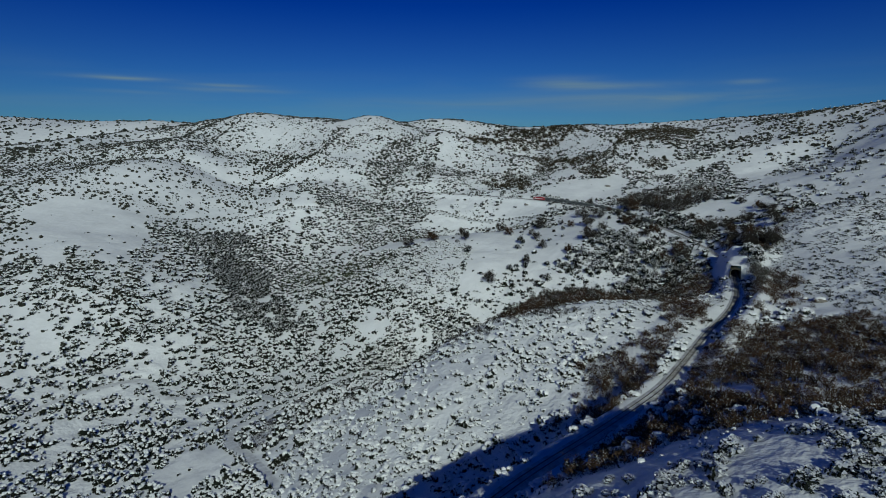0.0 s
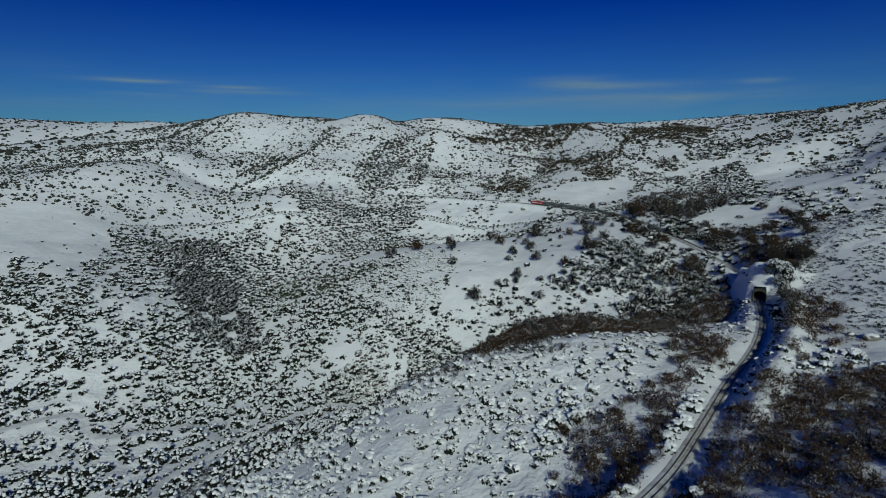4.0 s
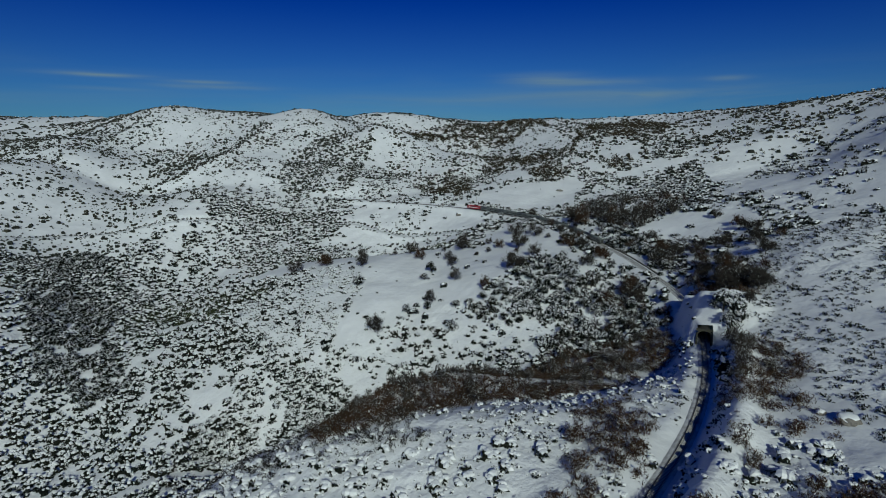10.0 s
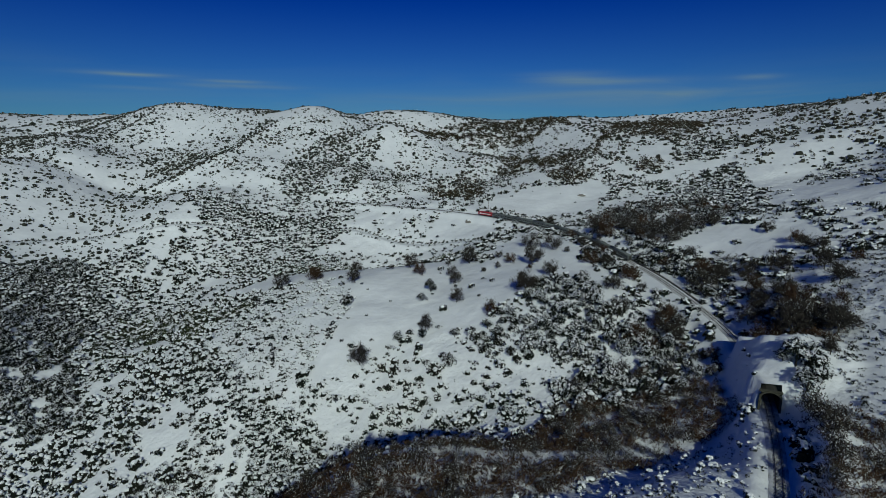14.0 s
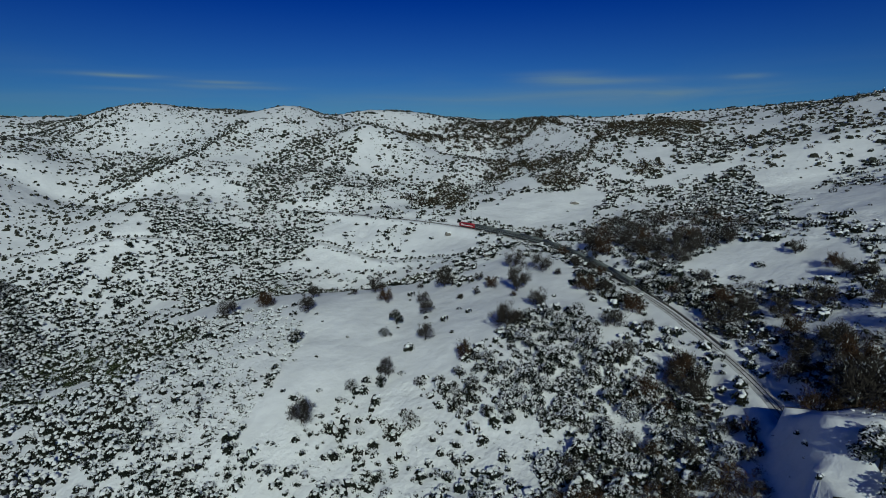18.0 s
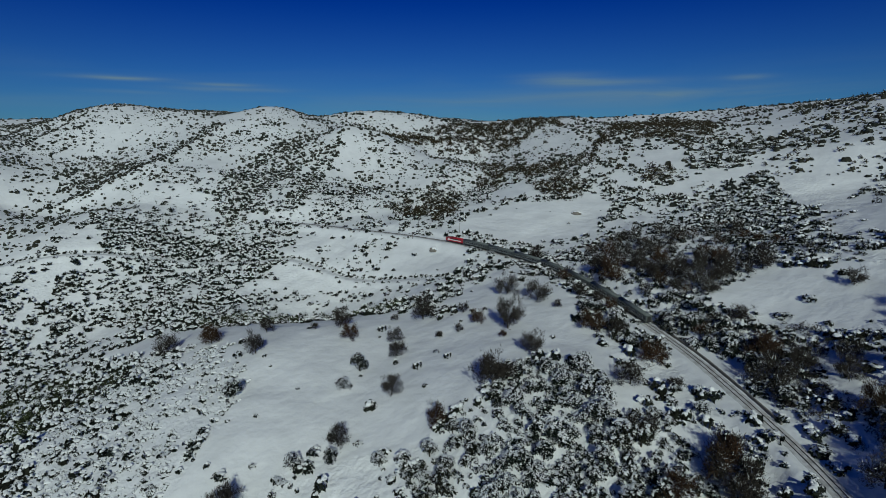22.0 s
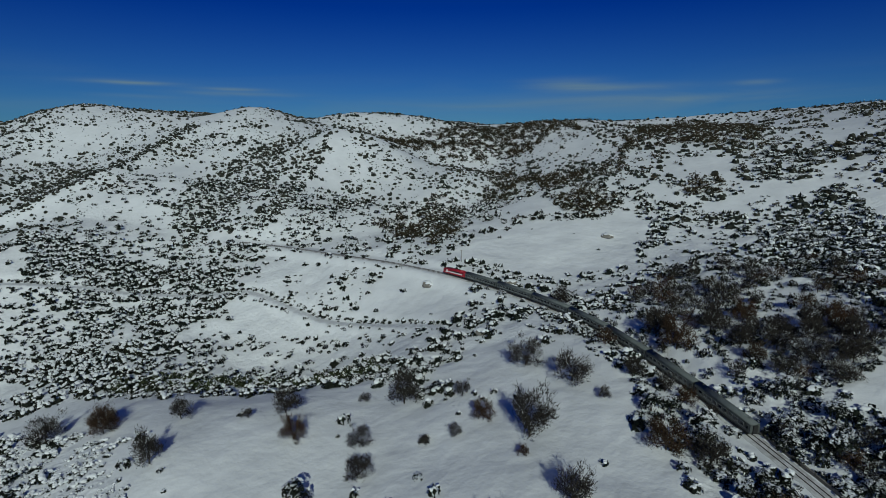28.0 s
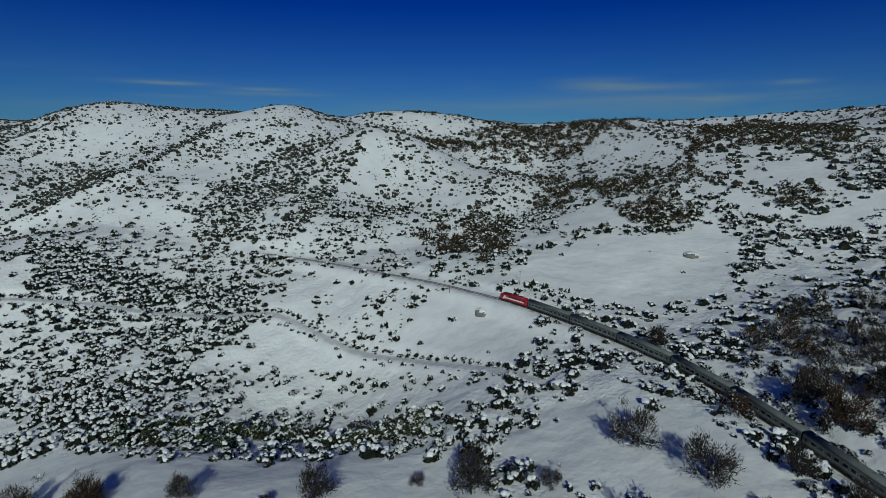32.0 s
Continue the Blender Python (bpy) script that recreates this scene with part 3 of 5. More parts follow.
BROWN = [
    [(-65, 350), (-20, 318), (10, 306), (25, 318), (45, 366), (72, 378), (93, 374), (100, 362), (99, 349), (85, 342), (54, 313), (38, 293), (22, 279), (0, 267), (-22, 263), (-38, 283), (-41, 306)],
    [(50, 190), (60, 212), (75, 230), (100, 242), (132, 245), (140, 215), (125, 170), (95, 130), (70, 112), (45, 120), (40, 150)],
    [(-4, 150), (6, 185), (18, 215), (38, 230), (52, 246), (54, 232), (46, 212), (34, 188), (20, 162)],
    [(-160, 540), (-122, 566), (-72, 573), (-40, 566), (-35, 550), (-61, 550), (-106, 545), (-135, 533)],
    [(-11, 841), (16, 840), (62, 823), (84, 876), (83, 815), (56, 777), (19, 779)],
    [(74, 882), (102, 960), (192, 1216), (226, 1167), (222, 973), (193, 860), (159, 843), (131, 878), (93, 871)],
    [(112, 330), (130, 326), (124, 298), (104, 292)],
    [(100, 287), (118, 290), (114, 262), (103, 264)],
    [(118, 378), (130, 405), (150, 398), (146, 372), (132, 362)],
    [(-228, 972), (-214, 1009), (-166, 996), (-110, 1058), (-6, 1144), (47, 1079), (53, 1034), (8, 1005), (-7, 952), (-38, 955), (-68, 946), (-93, 948), (-127, 953), (-164, 948)],
    [(48, 246), (52, 274), (66, 290), (76, 282), (72, 262), (64, 246)],
    [(98, 255), (92, 250), (100, 296), (110, 292)],
    [(-42, 900), (-20, 902), (-5, 782), (-23, 782)],
    [(31, 765), (59, 771), (73, 746), (54, 731), (28, 732)],
    [(117, 773), (144, 778), (143, 760), (128, 754), (116, 755)],
    [(-88, 744), (-79, 777), (-57, 801), (-45, 769), (-32, 718), (-35, 678), (-53, 680), (-82, 724), (-104, 727)],
]
GREY = [
    [(15, 308), (-31, 297), (-66, 326), (-100, 322), (-118, 296), (-130, 262), (-142, 226), (-162, 232), (-157, 275), (-146, 312), (-128, 348), (-92, 370), (-58, 364), (-20, 338), (30, 334)],
    [(60, 200), (100, 230), (128, 262), (120, 230), (100, 200), (70, 180)],
    [(-130, 262), (-111, 278), (-71, 283), (-42, 268), (-25, 272), (9, 268), (9, 257), (-23, 252), (-42, 250), (-71, 262), (-111, 254)],
]


def in_any(x, y, shapes):
    """Whether places lie in one of the shapes, whose edges are ragged."""
    far = 1 + 0.25 * step(680, 760, y)
    x, y = x + far * (5 * rough(x, y, 16, 41) + 3 * rough(x, y, 6, 43)), y + far * (5 * rough(x, y, 16, 42) + 3 * rough(x, y, 6, 44))
    hit = np.zeros(x.shape, bool)
    for s in shapes:
        hit |= inside(x, y, s)
    return hit


gx = spaced(-300, 190, 1.9, 1.055, -4300, 4300)
gy = spaced(90, 690, 1.9, 1.055, -600, 4400)
X, Y = np.meshgrid(gx, gy)
Zg = ground(X.ravel(), Y.ravel()).reshape(X.shape)
nx, ny = len(gx), len(gy)
# scrub under the snow makes it lumpy, but for the open fields, the roads and the cleared line
xs, ys = X.ravel(), Y.ravel()
lumpy = (xs > -340) & (xs < 230) & (ys > 20) & (ys < 720)
lumpy[lumpy] = ~in_any(xs[lumpy], ys[lumpy], SNOWFIELDS)
for line, gap in [(rail_line[::2], 8.0)] + [(k, 5.0) for k in roads.values()]:
    lumpy[lumpy] = near_line(xs[lumpy], ys[lumpy], line)[0] > gap
Zg += (lumpy * (0.45 * rough(xs, ys, 6.3, 71) + 0.4 * rough(xs, ys, 4.1, 72))).reshape(X.shape)
corner = (np.arange(ny - 1)[:, None] * nx + np.arange(nx - 1)[None]).ravel()
quads = np.stack([corner, corner + 1, corner + nx + 1, corner + nx], 1)
# the tunnel's mouths are open
fx, fy = (X.ravel()[quads].mean(1)), (Y.ravel()[quads].mean(1))
near = (np.abs(fx - 108) < 25) & (np.abs(fy - 362) < 40)
hole = np.zeros(len(quads), bool)
dd, ii = near_line(fx[near], fy[near], rail_line)
low = Zg.ravel()[quads[near]].min(1) < rail_height(fy[near]) + 5.0
hole[near] = (dd < 2.7) & low & ((np.abs(rail_line[ii, 1] - PORTAL_Y) < 3.0) | (np.abs(rail_line[ii, 1] - EXIT_Y) < 3.0)) & (Zg.ravel()[quads[near]].max(1) > rail_height(fy[near]) + 1.5)
LUMPY = lumpy[quads].all(1).astype(int)
ground_ob = new("ground", mesh_of("ground", np.stack([X.ravel(), Y.ravel(), Zg.ravel()], 1), quads[~hole], [SNOW, SNOW_LUMPY], LUMPY[~hole], smooth=True))
tagged(ground_ob, "snow-covered hills with shallow gullies and spurs", "ground", kind="structure")


def height(x, y):
    """The ground's height at places, from the sheet itself."""
    x, y = np.asarray(x, float), np.asarray(y, float)
    i = np.clip(np.searchsorted(gx, x) - 1, 0, nx - 2)
    j = np.clip(np.searchsorted(gy, y) - 1, 0, ny - 2)
    a, b = (x - gx[i]) / (gx[i + 1] - gx[i]), (y - gy[j]) / (gy[j + 1] - gy[j])
    return (Zg[j, i] * (1 - a) + Zg[j, i + 1] * a) * (1 - b) + (Zg[j + 1, i] * (1 - a) + Zg[j + 1, i + 1] * a) * b


# ---- roads under snow ----
def strip(line, offsets, lift):
    """A band along a line: side offsets in metres with their heights over the ground."""
    t = np.gradient(line, axis=0)
    t /= np.linalg.norm(t, axis=1)[:, None]
    side = np.stack([t[:, 1], -t[:, 0]], 1)
    v = []
    for o, up in zip(offsets, lift):
        p = line + side * o
        v.append(np.column_stack([p, up(p) if callable(up) else height(p[:, 0], p[:, 1]) + up]))
    n, k = len(line), len(offsets)
    v = np.stack(v, 1).reshape(-1, 3)
    f = [(i * k + j, i * k + j + 1, (i + 1) * k + j + 1, (i + 1) * k + j) for i in range(n - 1) for j in range(k - 1)]
    return v, f


for key, label in (("upper", "snowed-over dirt road winding across the slope"), ("lower", "snowed-over dirt road along the valley floor"), ("spur", "short snowed-over farm track"), ("gully", "snowed-over path along the gully")):
    v, f = strip(smooth_line(roads[key], 1.5), (-2.4, -1.3, -0.6, 0.6, 1.3, 2.4), (0.02, 0.12, 0.05, 0.14, 0.05, 0.02))
    tagged(new("road", mesh_of("road", v, f, [TRACKSNOW], smooth=True)), label, "road", kind="structure")

# ---- the railway ----
fine_rail = soften(smooth_line(rail_line, 1.0), 4)
run = np.concatenate([[0], np.cumsum(np.linalg.norm(np.diff(fine_rail, axis=0), axis=1))])


def along(s):
    """Place, height and heading of the railway s metres from its southern end."""
    x, y = np.interp(s, run, fine_rail[:, 0]), np.interp(s, run, fine_rail[:, 1])
    a, b = np.interp(s + 0.5, run, fine_rail[:, 0]) - np.interp(s - 0.5, run, fine_rail[:, 0]), np.interp(s + 0.5, run, fine_rail[:, 1]) - np.interp(s - 0.5, run, fine_rail[:, 1])
    return float(x), float(y), float(rail_height(y)), math.atan2(b, a)


def s_at(y):
    return float(np.interp(y, fine_rail[:, 1], run))


def level(dz):
    return lambda p: rail_height(p[:, 1]) + dz


v, f = strip(fine_rail, (-2.7, -2.0, -1.4, -0.78, 0.78, 1.4, 2.0, 2.7), (level(-0.62), level(-0.34), level(-0.2), level(-0.24), level(-0.24), level(-0.2), level(-0.34), level(-0.62)))
tagged(new("railway_bed", mesh_of("railway_bed", v, f, [BALLAST], smooth=True)), "snow-dusted ballast bed of the single railway track", "railway bed", kind="structure")
track = thing("railway_track", "single railway track with two steel rails on sleepers", "railway track", kind="structure")
for o in (-0.75, 0.75):
    v, f = strip(fine_rail, (o - 0.07, o - 0.035, o - 0.035, o + 0.035, o + 0.035, o + 0.07), (level(-0.17), level(-0.10), level(0.0), level(0.0), level(-0.10), level(-0.17)))
    part("rail", mesh_of("rail", v, f, [STEEL]), track, "worn steel rail")

sleeper_mesh = box_mesh("sleeper", SLEEPER, -0.12, 0.12, -1.22, 1.22, -0.34, -0.165, 0.02)
for i in range(290):
    x, y, z, a = along(s_at(186) + 0.6 * i)
    part("sleeper", sleeper_mesh, track, at=Matrix.Translation((x, y, z)) @ Matrix.Rotation(a, 4, "Z"))

# tunnel through the knoll: lining, masonry portals
s0, s1 = s_at(PORTAL_Y - 1.0), s_at(EXIT_Y + 1.0)
tunnel = thing("railway_tunnel", "short railway tunnel under a snowy knoll with masonry portals", "tunnel", kind="structure")
arch = [(-2.45, -0.7), (-2.55, 1.5), (-2.5, 3.6), (-1.9, 4.7), (-1.0, 5.25), (0.0, 5.4), (1.0, 5.25), (1.9, 4.7), (2.5, 3.6), (2.55, 1.5), (2.45, -0.7)]
steps = 24
v, f = [], []
for i in range(steps + 1):
    x, y, z, a = along(s0 + (s1 - s0) * i / steps)
    for o, up in arch:
        v.append((x + math.sin(a) * o, y - math.cos(a) * o, z + up))
k = len(arch)
f = [(i * k + j, i * k + j + 1, (i + 1) * k + j + 1, (i + 1) * k + j) for i in range(steps) for j in range(k - 1)]
part("lining", mesh_of("lining", v, f, [LINING_DARK]), tunnel, "dark tunnel lining")


def portal(s, facing):
    """A masonry front with its opening: jambs and a lintel of blocks, wing walls, and a snow-capped coping."""
    x, y, z, a = along(s)
    m = Matrix.Translation((x, y, z)) @ Matrix.Rotation(a + (0 if facing < 0 else math.pi), 4, "Z")
    for sgn in (-1, 1):
        for i in range(7):
            part("stone_block", box_mesh("stone_block", STONE, -0.5, 0.45, 2.4 if sgn > 0 else -3.0, 3.0 if sgn > 0 else -2.4, -0.7 + i * 0.72, -0.02 + i * 0.72, 0.05), tunnel, at=m)
    for i in range(9):
        t0, t1 = math.pi * i / 9, math.pi * (i + 1) / 9
        bm = bmesh.new()
        ring = [(r * math.cos(t) * 1.0, 3.6 + r * math.sin(t) * 0.72) for r, t in ((2.42, t0), (2.42, t1), (2.95, t1), (2.95, t0))]
        fr = [bm.verts.new((-0.55, p, q)) for p, q in ring]
        bk = [bm.verts.new((0.4, p, q)) for p, q in ring]
        bm.faces.new(fr), bm.faces.new(bk[::-1])
        for j in range(4):
            bm.faces.new((fr[j], bk[j], bk[(j + 1) % 4], fr[(j + 1) % 4]))
        bmesh.ops.recalc_face_normals(bm, faces=bm.faces[:])
        part("arch_stone", from_bm("arch_stone", bm, STONE), tunnel, at=m)
    part("coping", box_mesh("coping", STONE, -0.6, 0.5, -3.0, 3.0, 5.75, 5.95, 0.06), tunnel, "mossy stone coping", at=m)
    part("spandrel", box_mesh("spandrel", STONE, -0.2, 0.3, -3.0, 3.0, 5.2, 5.75, 0.0), tunnel, at=m)


portal(s0, -1)
portal(s1, 1)

# low dark blocks, added for the dark line on the track's uphill side
wall = thing("retaining_wall", "added low dark blocks along the uphill side of the track", "wall", kind="structure")
sa, sb = s_at(432), s_at(560)
n_edge = 60
for i in range(n_edge):
    x, y, z, a = along(sa + (sb - sa) * (i + 0.5) / n_edge)
    length = (sb - sa) / n_edge
    m = Matrix.Translation((x + math.sin(a) * 3.1, y - math.cos(a) * 3.1, z)) @ Matrix.Rotation(a, 4, "Z")
    if i == 0:
        edge_mesh = box_mesh("wall_stone", ROCK, -length * 0.49, length * 0.49, -0.25, 0.25, -0.8, 0.45, 0.07)
    part("wall_stone", edge_mesh, wall, at=m)

# ---- the train ----
BODY = [(-1.4, 1.05), (-1.43, 1.3), (-1.43, 3.0), (-1.32, 3.35), (1.32, 3.35), (1.43, 3.0), (1.43, 1.3), (1.4, 1.05)]
ROOF = [(-1.34, 3.35), (-1.2, 3.68), (-0.8, 3.95), (-0.3, 4.08), (0.3, 4.08), (0.8, 3.95), (1.2, 3.68), (1.34, 3.35)]
COACH, ENGINE, GAP = 22.3, 15.6, 0.7


def bogie(parent, at_x, axles=(-1.25, 1.25)):
    b = part("bogie", box_mesh("bogie", UNDER, at_x - 2.0, at_x + 2.0, -1.1, 1.1, 0.42, 0.75, 0.05), parent, "black bogie frame")
    for ax in axles:
        for y in (-0.75, 0.75):
            bm = bmesh.new()
            bmesh.ops.create_cone(bm, cap_ends=True, segments=16, radius1=0.46, radius2=0.46, depth=0.13, matrix=Matrix.Translation((at_x + ax, y, 0.46)) @ Matrix.Rotation(math.pi / 2, 4, "X"))
            part("wheel", from_bm("wheel", bm, STEEL), b, "steel wheel")


def buffers(parent, half):
    for e in (-1, 1):
        for y in (-0.87, 0.87):
            bm = bmesh.new()
            bmesh.ops.create_cone(bm, cap_ends=True, segments=10, radius1=0.12, radius2=0.12, depth=0.4, matrix=Matrix.Translation((e * (half + 0.12), y, 1.05)) @ Matrix.Rotation(math.pi / 2, 4, "Y"))
            bmesh.ops.create_cone(bm, cap_ends=True, segments=12, radius1=0.22, radius2=0.22, depth=0.05, matrix=Matrix.Translation((e * (half + 0.33), y, 1.05)) @ Matrix.Rotation(math.pi / 2, 4, "Y"))
            part("buffer", from_bm("buffer", bm, UNDER), parent)


def coach():
    c = thing("passenger_coach", "grimy dark green passenger coach with a dusty grey roof", "train coach", group="coaches of the train")
    h = COACH / 2
    body = part("body", extrude_profile("body", COACH_SIDE, BODY, -h, h), c)
    roof = part("roof", extrude_profile("roof", COACH_ROOF, ROOF, -h + 0.05, h - 0.05, True), c, "dusty grey arched roof")
    for x in np.arange(-h + 2.2, h - 1.5, 3.6):
        part("roof_vent", box_mesh("roof_vent", COACH_ROOF, x - 0.25, x + 0.25, -0.25, 0.25, 4.0, 4.2, 0.05), roof)
    part("underframe", box_mesh("underframe", UNDER, -h + 0.2, h - 0.2, -1.3, 1.3, 0.75, 1.05, 0.03), c, "black underframe")
    for x0, x1 in ((-4.2, -1.6), (0.4, 3.4)):
        part("equipment_box", box_mesh("equipment_box", UNDER, x0, x1, -1.25, 1.25, 0.4, 0.75, 0.06), c)
    for side in (-1, 1):
        part("band", box_mesh("band", STRIPE, -h + 0.1, h - 0.1, side * 1.432 - 0.008, side * 1.432 + 0.008, 1.62, 1.72), body, "pale painted band")
        for x in np.linspace(-h + 3.0, h - 3.0, 9):
            w = part("window", box_mesh("window", STRIPE, x - 0.72, x + 0.72, side * 1.43 - 0.02, side * 1.43 + 0.02, 1.93, 2.92, 0.0), body, "pale metal window frame")
            part("pane", box_mesh("pane", GLASS, x - 0.64, x + 0.64, side * 1.43 - 0.028, side * 1.43 + 0.028, 2.0, 2.85), w, "dark glass")
        for x in (-h + 1.0, h - 1.0):
            d = part("door", box_mesh("door", COACH_SIDE, x - 0.42, x + 0.42, side * 1.43 - 0.03, side * 1.43 + 0.03, 1.1, 3.0, 0.0), body)
            part("pane", box_mesh("pane", GLASS, x - 0.26, x + 0.26, side * 1.43 - 0.038, side * 1.43 + 0.038, 2.0, 2.75), d, "dark glass")
            part("step", box_mesh("step", UNDER, x - 0.45, x + 0.45, side * 1.3 - 0.18, side * 1.3 + 0.18, 0.55, 0.62), c)
    for e in (-1, 1):
        part("gangway", box_mesh("gangway", UNDER, e * (h + 0.14) - 0.2, e * (h + 0.14) + 0.2, -0.65, 0.65, 1.05, 3.3, 0.08), c, "black rubber gangway bellows")
    bogie(c, -h + 3.4)
    bogie(c, h - 3.4)
    buffers(c, h)
    return c


def engine():
    c = thing("locomotive", "red diesel locomotive with white flashes and dark windows", "locomotive")
    h = ENGINE / 2
    low = [(-1.42, 1.0), (-1.46, 1.3), (-1.46, 3.1), (-1.3, 3.5), (1.3, 3.5), (1.46, 3.1), (1.46, 1.3), (1.42, 1.0)]
    bm = bmesh.new()
    rows = []
    for x, sh, up in ((-h, 0.88, -0.5), (-h + 0.25, 0.96, -0.25), (-h + 1.3, 1.0, 0.0), (h - 1.3, 1.0, 0.0), (h - 0.25, 0.96, -0.25), (h, 0.88, -0.5)):
        rows.append([bm.verts.new((x, y * sh, z + (up if z > 3 else 0))) for y, z in low])
    for a, b in zip(rows, rows[1:]):
        for i in range(len(low)):
            bm.faces.new((a[i], a[(i + 1) % len(low)], b[(i + 1) % len(low)], b[i]))
    bm.faces.new(rows[0]), bm.faces.new(rows[-1])
    bmesh.ops.recalc_face_normals(bm, faces=bm.faces[:])
    body = part("body", from_bm("body", bm, RED), c)
    part("roof", extrude_profile("roof", RED, [(-1.2, 3.5), (-0.9, 3.78), (-0.4, 3.9), (0.4, 3.9), (0.9, 3.78), (1.2, 3.5)], -h + 1.5, h - 1.5, True), c, "red roof")
    for x in (-3.0, 0.0, 3.0):
        part("roof_fan", box_mesh("roof_fan", UNDER, x - 0.7, x + 0.7, -0.6, 0.6, 3.86, 4.02, 0.05), c, "dark roof grille")
    for side in (-1, 1):
        part("stripe", box_mesh("stripe", WHITE, -h + 1.6, h - 3.6, side * 1.46 - 0.012, side * 1.46 + 0.012, 1.75, 2.35), body, "broad white stripe")
        flash = bmesh.new()
        pts = [(h - 3.6, 1.75), (h - 2.2, 1.3), (h - 1.6, 1.3), (h - 2.6, 3.0), (h - 3.6, 3.0), (h - 3.6, 2.35)]
        flash.faces.new([flash.verts.new((x, side * 1.475, z)) for x, z in pts])
        r = bmesh.ops.extrude_face_region(flash, geom=flash.faces[:])
        bmesh.ops.translate(flash, vec=(0, -side * 0.02, 0), verts=[g for g in r["geom"] if isinstance(g, bmesh.types.BMVert)])
        bmesh.ops.recalc_face_normals(flash, faces=flash.faces[:])
        part("flash", from_bm("flash", flash, WHITE), body, "slanting white flash")
        part("grille", box_mesh("grille", UNDER, -4.2, 2.4, side * 1.46 - 0.02, side * 1.46 + 0.02, 2.5, 3.05), body, "dark engine-room grille")
        for x in (-h + 1.6, h - 1.4):
            part("cab_window", box_mesh("cab_window", GLASS, x - 0.35, x + 0.35, side * 1.46 - 0.03, side * 1.46 + 0.03, 2.25, 2.95), body, "dark cab window")
    for e in (-1, 1):
        part("windscreen", box_mesh("windscreen", GLASS, e * (h - 0.02) - 0.06, e * (h - 0.02) + 0.06, -1.05, 1.05, 2.05, 2.6, 0.02), body, "dark windscreen")
        for y in (-0.9, 0.9):
            part("headlight", box_mesh("headlight", WHITE, e * (h + 0.02) - 0.05, e * (h + 0.02) + 0.05, y - 0.12, y + 0.12, 1.5, 1.68, 0.03), body, "round white headlight")
    part("underframe", box_mesh("underframe", UNDER, -h + 0.2, h - 0.2, -1.3, 1.3, 0.75, 1.0, 0.03), c)
    part("fuel_tank", box_mesh("fuel_tank", UNDER, -1.9, 1.9, -1.2, 1.2, 0.35, 0.75, 0.1), c)
    bogie(c, -h + 3.0)
    bogie(c, h - 3.0)
    buffers(c, h)
    return c


def ride(s_back, length):
    """The pose of a vehicle whose rear end is s_back metres along the track."""
    a, b = along(s_back + length * 0.15), along(s_back + length * 0.85)
    d = Vector((b[0] - a[0], b[1] - a[1], b[2] - a[2]))
    return Matrix.Translation(((a[0] + b[0]) / 2, (a[1] + b[1]) / 2, (a[2] + b[2]) / 2)) @ d.to_track_quat("X", "Z").to_matrix().to_4x4()


tail = s_at(500)
first = coach()
first.matrix_basis = ride(tail, COACH)
for i in range(1, 7):
    copy_thing(first, ride(tail + i * (COACH + GAP), COACH))
engine().matrix_basis = ride(tail + 7 * (COACH + GAP), ENGINE)

# ---- growth ----


def tuft(count, radius, tall, leaf, snow, seed, lean=0.0):
    """A ragged bush of leaf clumps and snow lying on them: triangles, and 0 for leaves or 1 for snow."""
    r = np.random.default_rng(seed)
    v, which = [], []
    lumps = [(math.sqrt(r.uniform(0, 0.9)), r.uniform(0, 2 * math.pi), r.uniform(0.18, 0.4)) for k in range(max(1, int(14 * snow)))]
    lumps = [(np.array([q * math.cos(a), q * math.sin(a) + 0.08]), w) for q, a, w in lumps]
    for i in range(count):
        a, q = r.uniform(0, 2 * math.pi), math.sqrt(r.uniform(0, 1))
        top = tall * math.sqrt(max(0.0, 1 - (0.92 * q) ** 2))
        spot = np.array([q * math.cos(a), q * math.sin(a)])
        white = any(np.linalg.norm(spot - c) < w for c, w in lumps) and r.uniform() < 0.8
        up = (r.uniform(0.86, 1.02) if white else r.uniform(0.05, 0.96)) * top
        centre = np.array([q * radius * math.cos(a), q * radius * math.sin(a), up])
        size = leaf * r.uniform(0.6, 1.35) * (1.15 if white else 1.0)
        if white:
            n = np.array([r.normal(0, 0.3), 0.22 + r.normal(0, 0.3), 1.0])
        else:
            n = np.array([math.cos(a) * q + r.normal(0, 0.5), math.sin(a) * q + r.normal(0, 0.5), r.normal(0.25, 0.35)])
        n /= np.linalg.norm(n)
        u = np.cross(n, [0.3, 0.5, 0.81])
        u /= np.linalg.norm(u)
        w = np.cross(n, u)
        t0 = r.uniform(0, 2 * math.pi)
        for j in range(3):
            t = t0 + j * 2.1 + r.uniform(-0.4, 0.4)
            v.append(centre + size * r.uniform(0.7, 1.2) * (u * math.cos(t) + w * math.sin(t)))
        which.append(1 if white else 0)
    v = np.array(v)
    v[:, 2] = np.maximum(v[:, 2], -0.1)
    return v, np.array(which)


